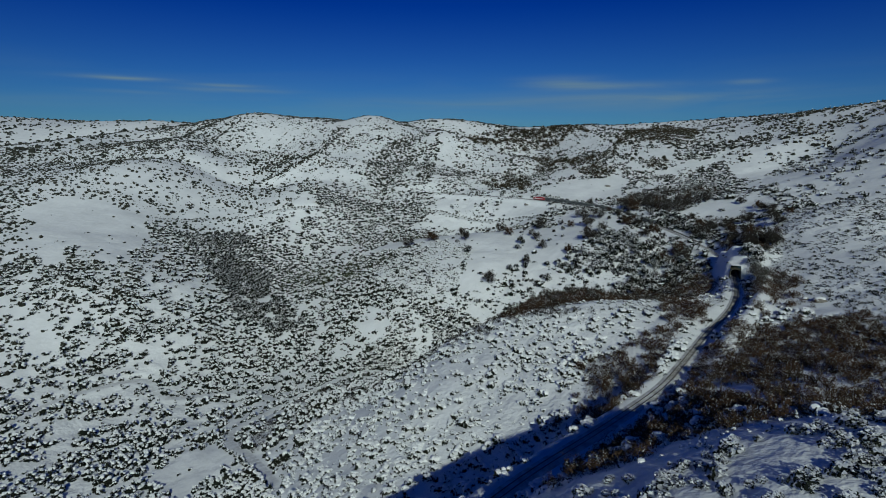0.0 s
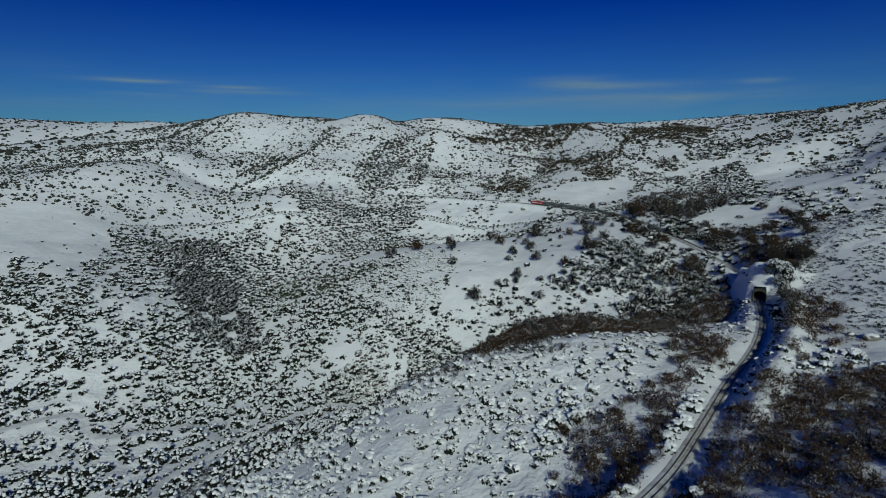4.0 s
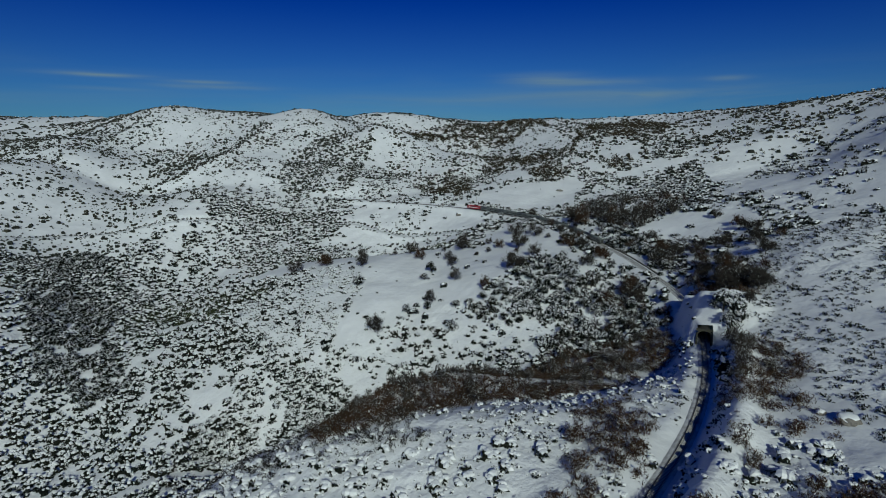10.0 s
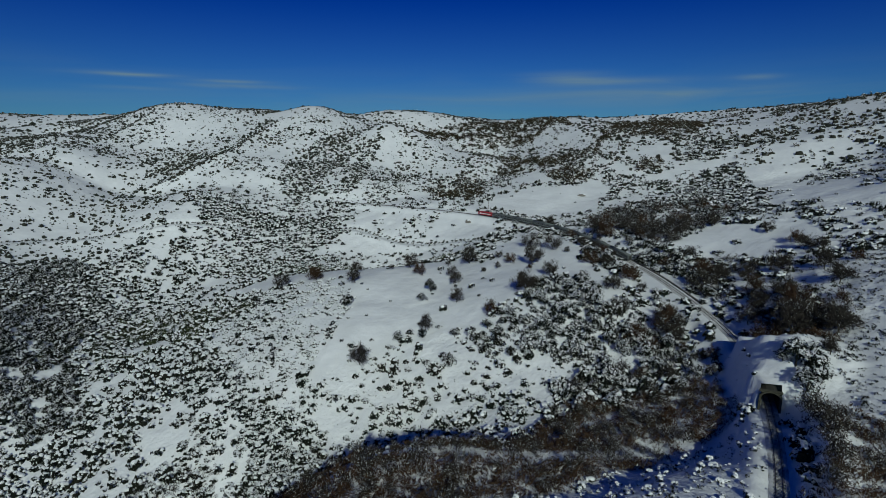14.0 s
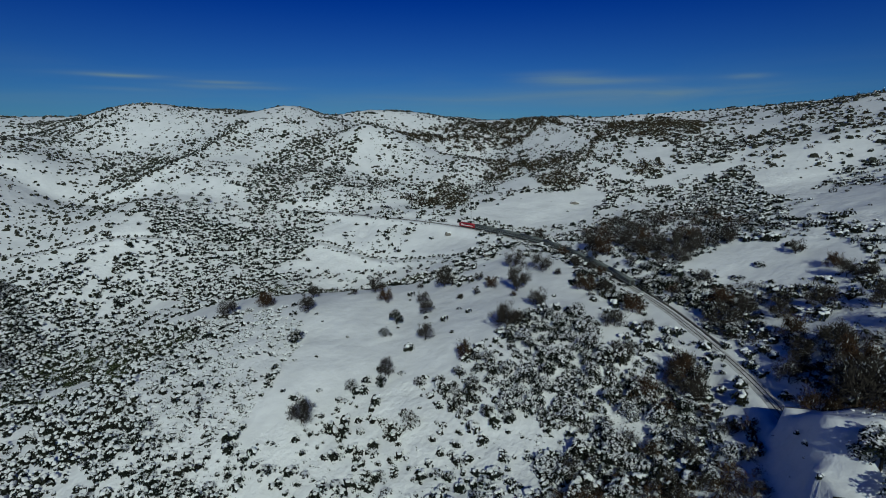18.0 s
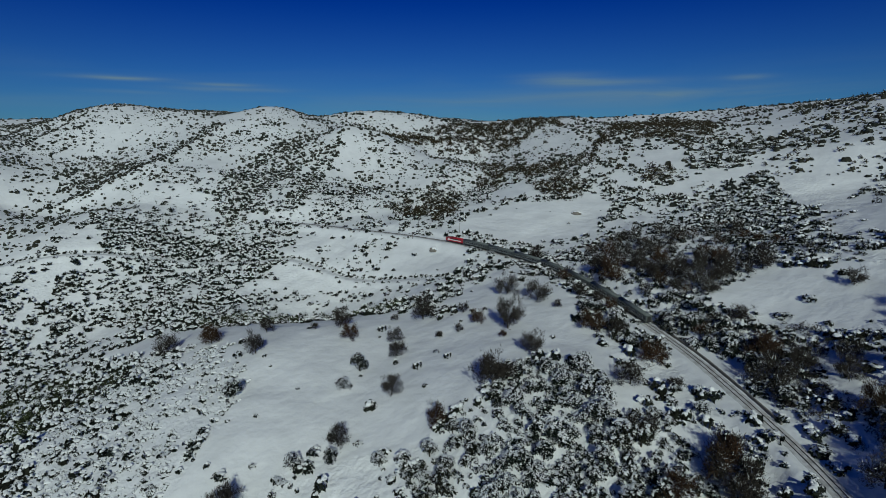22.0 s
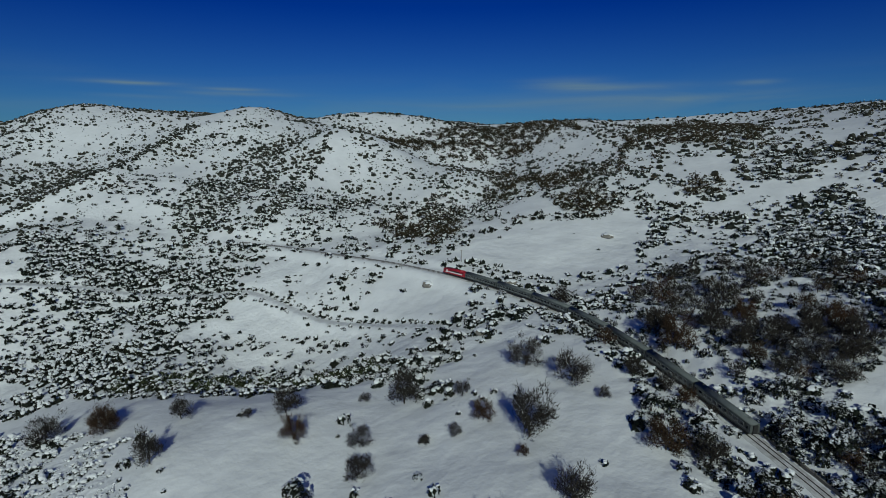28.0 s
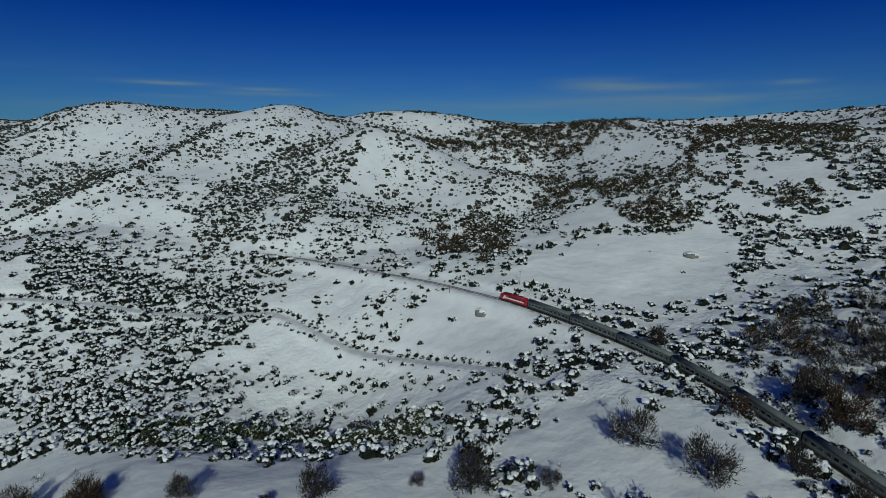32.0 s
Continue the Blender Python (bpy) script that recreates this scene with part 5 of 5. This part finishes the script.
def twiggery(r, tall, wide, fork, twigs):
    """Limbs that fan from the fork and divide into a broad crown filled with fine twigs."""
    v, f = [], []
    ends = []
    for i in range(11):
        a, lift = i * 2.4 + r.uniform(-0.3, 0.3), r.uniform(0.05, 1.0)
        out = math.cos(lift * 1.15) * wide * 0.40 * r.uniform(0.75, 1.1)
        end = np.array([math.cos(a) * out, math.sin(a) * out, tall * (0.22 + 0.62 * lift * r.uniform(0.85, 1.1))])
        mid = fork + (end - fork) * 0.5 + np.array([0, 0, -0.03 * tall])
        limb(v, f, fork, mid, 0.014 * tall, 0.009 * tall)
        limb(v, f, mid, end, 0.009 * tall, 0.004 * tall)
        ends += [end, mid + (end - mid) * 0.4]
        for k in range(3):
            tip = mid + (end - mid) * r.uniform(0.1, 0.7) + r.normal(0, 0.10, 3) * wide + np.array([0, 0, 0.08 * tall])
            limb(v, f, mid + (end - mid) * r.uniform(0.0, 0.5), tip, 0.006 * tall, 0.003 * tall)
            ends.append(tip)
    for q in range(twigs):
        # the twigs gather round the branches, so that the crown is lobed and lets the light through
        near = ends[int(r.integers(0, len(ends)))]
        b0 = near + r.normal(0, 0.055, 3) * wide
        b1 = (b0 - fork) / wide + r.normal(0, 0.30, 3) + np.array([0, 0, 0.22])
        b1 = b0 + b1 / np.linalg.norm(b1) * wide * r.uniform(0.04, 0.105)
        across = np.cross(b1 - b0, r.normal(0, 1, 3))
        across *= 0.47 / math.sqrt(twigs) * tall * r.uniform(0.6, 1.4) / np.linalg.norm(across)
        n = len(v)
        v += [b0 - across, b0 + across, b1]
        f.append((n, n + 1, n + 2))
    v, f = np.array(v), np.array(f)
    v[:, 2] = np.maximum(v[:, 2], 0.02 * tall)
    return v, f


def bare_tree(tall, wide, seed, mat, label, snow=0.01, twigs=2600):
    """A low-branching oak without leaves: limbs that fan into a round crown filled with fine twigs."""
    r = np.random.default_rng(seed)
    t = thing("bare_tree", label, "tree")
    tv, tf = [], []
    foot, fork = np.array([0, 0, -0.3]), np.array([r.normal(0, 0.1), r.normal(0, 0.1), tall * 0.2])
    limb(tv, tf, foot, fork, 0.034 * tall, 0.024 * tall)
    part("trunk", mesh_of("trunk", tv, tf, [BARK]), t, "grey bark")
    v, f = twiggery(r, tall, wide, fork, twigs)
    w = (r.uniform(0, 1, len(f)) < snow).astype(int)
    part("crown", mesh_of("crown", v, f, [mat, SNOW_CLUMP], w), t, "round crown of bare twigs")
    return t


def tree_soup(tall, wide, seed, snow, twigs):
    """A bare tree as loose triangles, for a wood that is one object."""
    r = np.random.default_rng(seed)
    fork = np.array([r.normal(0, 0.1), r.normal(0, 0.1), tall * 0.2])
    v, f = twiggery(r, tall, wide, fork, twigs)
    tv, tf = [], []
    limb(tv, tf, np.array([0, 0, -0.3]), fork, 0.034 * tall, 0.024 * tall)
    which = np.concatenate([(r.uniform(0, 1, len(f)) < snow).astype(int), np.zeros(len(tf), int)])
    return np.concatenate([v[f.ravel()], np.array(tv)[np.array(tf).ravel()]]), which


def leafy_tree(tall, wide, seed, label, snow):
    """An evergreen: a short trunk, and a ragged crown of leaf clumps with snow on it."""
    r = np.random.default_rng(seed)
    t = thing("evergreen_tree", label, "tree")
    tv, tf = [], []
    limb(tv, tf, np.array([0, 0, -0.3]), np.array([0, 0, tall * 0.5]), 0.05 * tall, 0.02 * tall)
    part("trunk", mesh_of("trunk", tv, tf, [BARK]), t, "grey bark")
    v, w = [], []
    for i in range(7):
        kv, kw = tuft(150, wide * 0.27, tall * 0.42, 0.22, snow, seed * 31 + i)
        a, q = i * 0.9, (0.0 if i == 0 else wide * 0.24)
        v.append(kv + np.array([q * math.cos(a), q * math.sin(a), tall * r.uniform(0.08, 0.5) if i else tall * 0.55]))
        w.append(kw)
    v = np.concatenate(v)
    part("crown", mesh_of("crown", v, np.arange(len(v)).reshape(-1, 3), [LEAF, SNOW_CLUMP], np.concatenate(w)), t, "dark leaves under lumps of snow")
    return t


def set_out(kinds, places, group):
    """Copies of the kinds at places (x, y, size); the first ones are used themselves."""
    r = np.random.default_rng(len(places))
    for i, (x, y, s) in enumerate(places):
        ob = kinds[i % len(kinds)]
        m = Matrix.Translation((x, y, float(height(x, y)) - 0.1)) @ Matrix.Rotation(r.uniform(0, 6.28), 4, "Z") @ Matrix.Diagonal((s, s, s * r.uniform(0.9, 1.15), 1))
        if i < len(kinds):
            ob.matrix_basis = m
            ob["group"] = group
        else:
            made = copy_thing(ob, Matrix.Identity(4))
            made.matrix_basis = m
            made["group"] = group

bare = [bare_tree(6.0, 8.0, 201, TWIG, "round bare grey-brown tree standing in snow"), bare_tree(6.0, 7.2, 202, TWIG, "bare grey tree standing in snow", 0.02), bare_tree(6.0, 7.6, 203, TWIG_BROWN, "bare brown oak standing in snow"), bare_tree(6.0, 8.4, 204, TWIG, "spreading bare tree flecked with snow", 0.06)]
TREES_SNOWFIELD = [(27, 448, 10.2), (39, 468, 6.9), (61, 489, 7.6), (39, 522, 8.4), (70, 485, 6), (28, 495, 9.7), (80, 466, 7), (71, 450, 6.9), (84, 448, 4.1), (-80, 480, 7.2), (-114, 498, 7.2), (-140, 499, 8.4), (-88, 504, 5.4), (-52, 509, 7.9), (-42, 495, 6.2), (-21, 495, 4.8), (-16, 482, 6), (-14, 518, 9.2), (14, 504, 5.1), (5, 520, 3.8), (-63, 504, 2.8), (48, 511, 3.2), (27, 486, 2.6), (7, 497, 2.8), (-1, 494, 2.5), (-10, 454, 6.3), (-118, 503, 7.2), (24, 535, 7.9), (57, 524, 5.2), (65, 516, 4.3), (70, 511, 4.1)]
TREES_TRACK = [(75, 506, 3.9), (35, 593, 8.7), (73, 543, 10.5), (97, 583, 9.1), (68, 553, 10.5), (86, 555, 10.5), (98, 562, 8.1), (-29, 521, 3.4), (134, 412, 10.5), (142, 442, 10.5), (132, 396, 10.5), (114, 454, 10.2), (121, 456, 8.5), (130, 447, 8.1), (119, 385, 10.5), (119, 405, 7.9), (92, 420, 7.4), (92, 405, 8.3), (78, 408, 8.6), (71, 426, 7.9), (125, 380, 10.5), (137, 378, 10), (116, 468, 10.5), (91, 411, 10.5), (-49, 408, 9.3), (-22, 432, 7.3), (11, 434, 6.7), (129, 390, 10.5), (136, 373, 10.5), (126, 354, 5.2), (89, 415, 10.5), (130, 384, 10.5)]
set_out(bare, [(x, y, s / 4.9) for x, y, s in TREES_SNOWFIELD], "bare trees round the snowfield")
more = [copy_thing(b, Matrix.Identity(4)) for b in bare]
set_out(more, [(x, y, s / 6.0) for x, y, s in TREES_TRACK], "bare trees along the railway")

# the groves on the slope above the track
r = np.random.default_rng(77)
grove = []
while len(grove) < 95:
    x, y = r.uniform(40, 180), r.uniform(365, 650)
    if any(inside(np.array([x]), np.array([y]), THICKETS[k])[0] for k in (1, 8, 10)) and near_line(np.array([x]), np.array([y]), rail_line)[0][0] > 4.5 and all((x - a) ** 2 + (y - b) ** 2 > 16 for a, b, q in grove):
        grove.append((x, y, r.uniform(0.6, 1.25)))
more = [bare_tree(6.0, 7.6, 221, TWIG, "bare grey tree of the grove flecked with snow", 0.05, 700), bare_tree(6.0, 8.0, 222, TWIG, "bare grey-brown tree of the grove", 0.04, 700), bare_tree(6.0, 7.0, 223, TWIG_BROWN, "bare brown oak of the grove", 0.05, 700)]
set_out(more, grove, "bare trees of the grove above the track")

# big bare trees over the cutting and on the slope east of it
slope = [(112, 505), (116, 475), (121, 440), (120, 385), (140, 380), (168, 430), (160, 500), (138, 545)]
tall = []
while len(tall) < 15:
    x, y = r.uniform(110, 170), r.uniform(375, 550)
    if inside(np.array([x]), np.array([y]), slope)[0] and all((x - a) ** 2 + (y - b) ** 2 > 30 for a, b, q in tall):
        tall.append((x, y, r.uniform(0.8, 1.5)))
tall += [(96, 548, 1.2), (104, 545, 1.3), (113, 548, 1.1), (121, 545, 1.25), (100, 536, 1.3), (110, 537, 1.2), (119, 534, 1.3), (93, 531, 1.1), (106, 527, 1.35), (115, 524, 1.15), (98, 522, 1.25), (122, 553, 1.2), (109, 517, 1.1), (91, 540, 1.2)]
more = [copy_thing(b, Matrix.Identity(4)) for b in bare]
set_out(more, tall, "bare trees on the slope east of the cutting")

gully = []
while len(gully) < 120:
    x, y = r.uniform(-60, 128), r.uniform(262, 400)
    if (inside(np.array([x]), np.array([y]), BROWN[0]) | inside(np.array([x]), np.array([y]), BROWN[6]) | inside(np.array([x]), np.array([y]), THICKETS[10]))[0] and near_line(np.array([x]), np.array([y]), rail_line)[0][0] > 5 and all((x - a) ** 2 + (y - b) ** 2 > 14 for a, b, q in gully):
        gully.append((x, y, r.uniform(0.5, 1.0)))
gully += [(103.5, 296, 1.0), (107, 303, 1.1), (109, 310, 0.95), (111, 317, 1.15), (112.5, 324, 1.0), (113.5, 331, 1.2), (115, 337, 1.0)]
gully = np.array(gully)
plant("bare_thicket", "bare trees and tall brushwood along the gully and the cutting", "wood", (gully[:, 0], gully[:, 1], gully[:, 2]), [tree_soup(6.0, 6.8 + 0.3 * s, 231 + s, 0.08, 560) for s in range(4)], [TWIG, SNOW_CLUMP], 130)

# the brown oak wood on both sides of the line
wood = []
while len(wood) < 190:
    x, y = r.uniform(0, 135), r.uniform(90, 270)
    if (inside(np.array([x]), np.array([y]), NEAR_WOOD)[0] or any(inside(np.array([x]), np.array([y]), BROWN[k])[0] for k in (1, 2, 10, 11))) and near_line(np.array([x]), np.array([y]), rail_line)[0][0] > 5 and all((x - a) ** 2 + (y - b) ** 2 > 8 for a, b, q in wood):
        wood.append((x, y, r.uniform(0.5, 0.9)))
wood = np.array(wood)
plant("oak_wood", "brown leafless oak wood on both sides of the railway", "wood", (wood[:, 0], wood[:, 1], wood[:, 2]), [tree_soup(6.0, 6.6 + 0.2 * s, 211 + s, 0.08, 560) for s in range(4)], [TWIG_BROWN, SNOW_CLUMP], 129)

ever = [leafy_tree(5.0, 5.0, 301, "dark evergreen tree heaped with snow", 0.5), leafy_tree(5.0, 4.2, 302, "dark evergreen oak dusted with snow", 0.32), leafy_tree(5.0, 5.6, 303, "broad evergreen tree under thick snow", 0.7)]
EVERGREENS = [(115, 349, 11), (119, 346, 9.5), (112.5, 352, 6), (121, 352, 7.5), (-29, 472, 10.4), (-31, 460, 7.3), (-74, 453, 9.9), (71, 424, 9.2), (62, 437, 7.9), (38, 432, 6.7), (45, 419, 7.4), (-76, 455, 6.8), (-5, 424, 6.8), (-22, 426, 7), (-34, 424, 7.1), (52, 424, 7.5), (29, 439, 6.3), (53, 436, 7.3), (40, 442, 5.6), (83, 446, 4.7), (89, 437, 5.8), (17, 430, 6.1), (23, 418, 5.1), (35, 417, 6.2), (61, 417, 7.2), (74, 408, 7.8), (116, 342, 9), (116, 355, 6.9), (120, 343, 6.4), (22, 428, 7.3), (49, 423, 10), (38, 417, 9.9), (60, 431, 10.1), (65, 423, 9.8), (17, 414, 8), (-4, 406, 8), (-7, 637, 3.9)]
more = []
while len(more) < 78:
    x, y = r.uniform(-5, 170), r.uniform(370, 525)
    if any(inside(np.array([x]), np.array([y]), THICKETS[k])[0] for k in (4, 8, 9, 10)) and near_line(np.array([x]), np.array([y]), rail_line)[0][0] > 5 and all((x - a) ** 2 + (y - b) ** 2 > 12 for a, b, q in EVERGREENS + more):
        more.append((x, y, r.uniform(4.5, 9.0)))
EVERGREENS += more
set_out(ever, [(x, y, s / 6.0) for x, y, s in EVERGREENS], "evergreen trees round the snowfield")


# ---- boulders under snow ----
def boulder(x, y, wide, tall, seed, label):
    r = np.random.default_rng(seed)
    t = thing("boulder", label, "boulder", group="snow-capped boulders")
    bm = bmesh.new()
    bmesh.ops.create_icosphere(bm, subdivisions=3, radius=1.0)
    for v in bm.verts:
        n = noise.noise(v.co * 1.6 + Vector((seed, 0, 0))) * 0.28 + noise.noise(v.co * 4.0) * 0.1
        v.co = v.co * (1 + n)
        v.co = Vector((v.co.x * wide / 2, v.co.y * wide * 0.4 - wide * 0.03, max(v.co.z, -0.5) * tall * 0.55 + tall * 0.22))
    part("rock", from_bm("rock", bm, ROCK), t, "dark bare rock face")
    bm = bmesh.new()
    bmesh.ops.create_icosphere(bm, subdivisions=3, radius=1.0)
    for v in bm.verts:
        n = noise.noise(v.co * 2.2 + Vector((seed + 5, 0, 0))) * 0.22
        v.co = v.co * (1 + n)
        v.co = Vector((v.co.x * wide * 0.49, v.co.y * wide * 0.4 + wide * 0.07, max(v.co.z, -0.2) * tall * 0.5 + tall * 0.42))
    part("snow_cap", from_bm("snow_cap", bm, SNOW_CLUMP, True), t, "rounded cap of snow")
    t.matrix_basis = Matrix.Translation((x, y, float(height(x, y)) - 0.2)) @ Matrix.Rotation(r.uniform(-0.5, 0.5), 4, "Z")


boulder(122, 271, 5.5, 2.6, 1, "grey boulder under a cap of snow on the slope")
boulder(61, 695, 7.0, 3.0, 2, "low boulder under thick snow in the open field")
boulder(-34, 627, 5.5, 3.4, 3, "round boulder with a snow cap beside the railway")
boulder(118, 276, 2.6, 1.6, 4, "small dark rock standing out of the snow")


# ---- line-side poles ----
def pole(x, y, tall, label):
    t = thing("pole", label, "pole", group="poles beside the railway")
    bm = bmesh.new()
    bmesh.ops.create_cone(bm, cap_ends=True, segments=8, radius1=0.16, radius2=0.11, depth=tall, matrix=Matrix.Translation((0, 0, tall / 2 - 0.3)))
    part("shaft", from_bm("shaft", bm, POLE), t)
    part("crossarm", box_mesh("crossarm", POLE, -0.6, 0.6, -0.06, 0.06, tall - 0.9, tall - 0.75, 0.01), t, "short crossarm")
    for q in (-0.45, 0.45):
        bm = bmesh.new()
        bmesh.ops.create_cone(bm, cap_ends=True, segments=8, radius1=0.06, radius2=0.04, depth=0.16, matrix=Matrix.Translation((q, 0, tall - 0.67)))
        part("insulator", from_bm("insulator", bm, WHITE), t, "white insulator")
    t.matrix_basis = Matrix.Translation((x, y, float(height(x, y))))


boulder(10, 627, 6.5, 2.4, 5, "long low boulder under snow beside the railway")
boulder(4, 567, 5.5, 2.6, 6, "snow-capped boulder on the slope below the railway")
pole(-20, 650, 7.0, "thin wooden pole standing in snow beside the railway")
pole(-52, 641, 4.0, "short wooden pole standing in snow beside the railway")
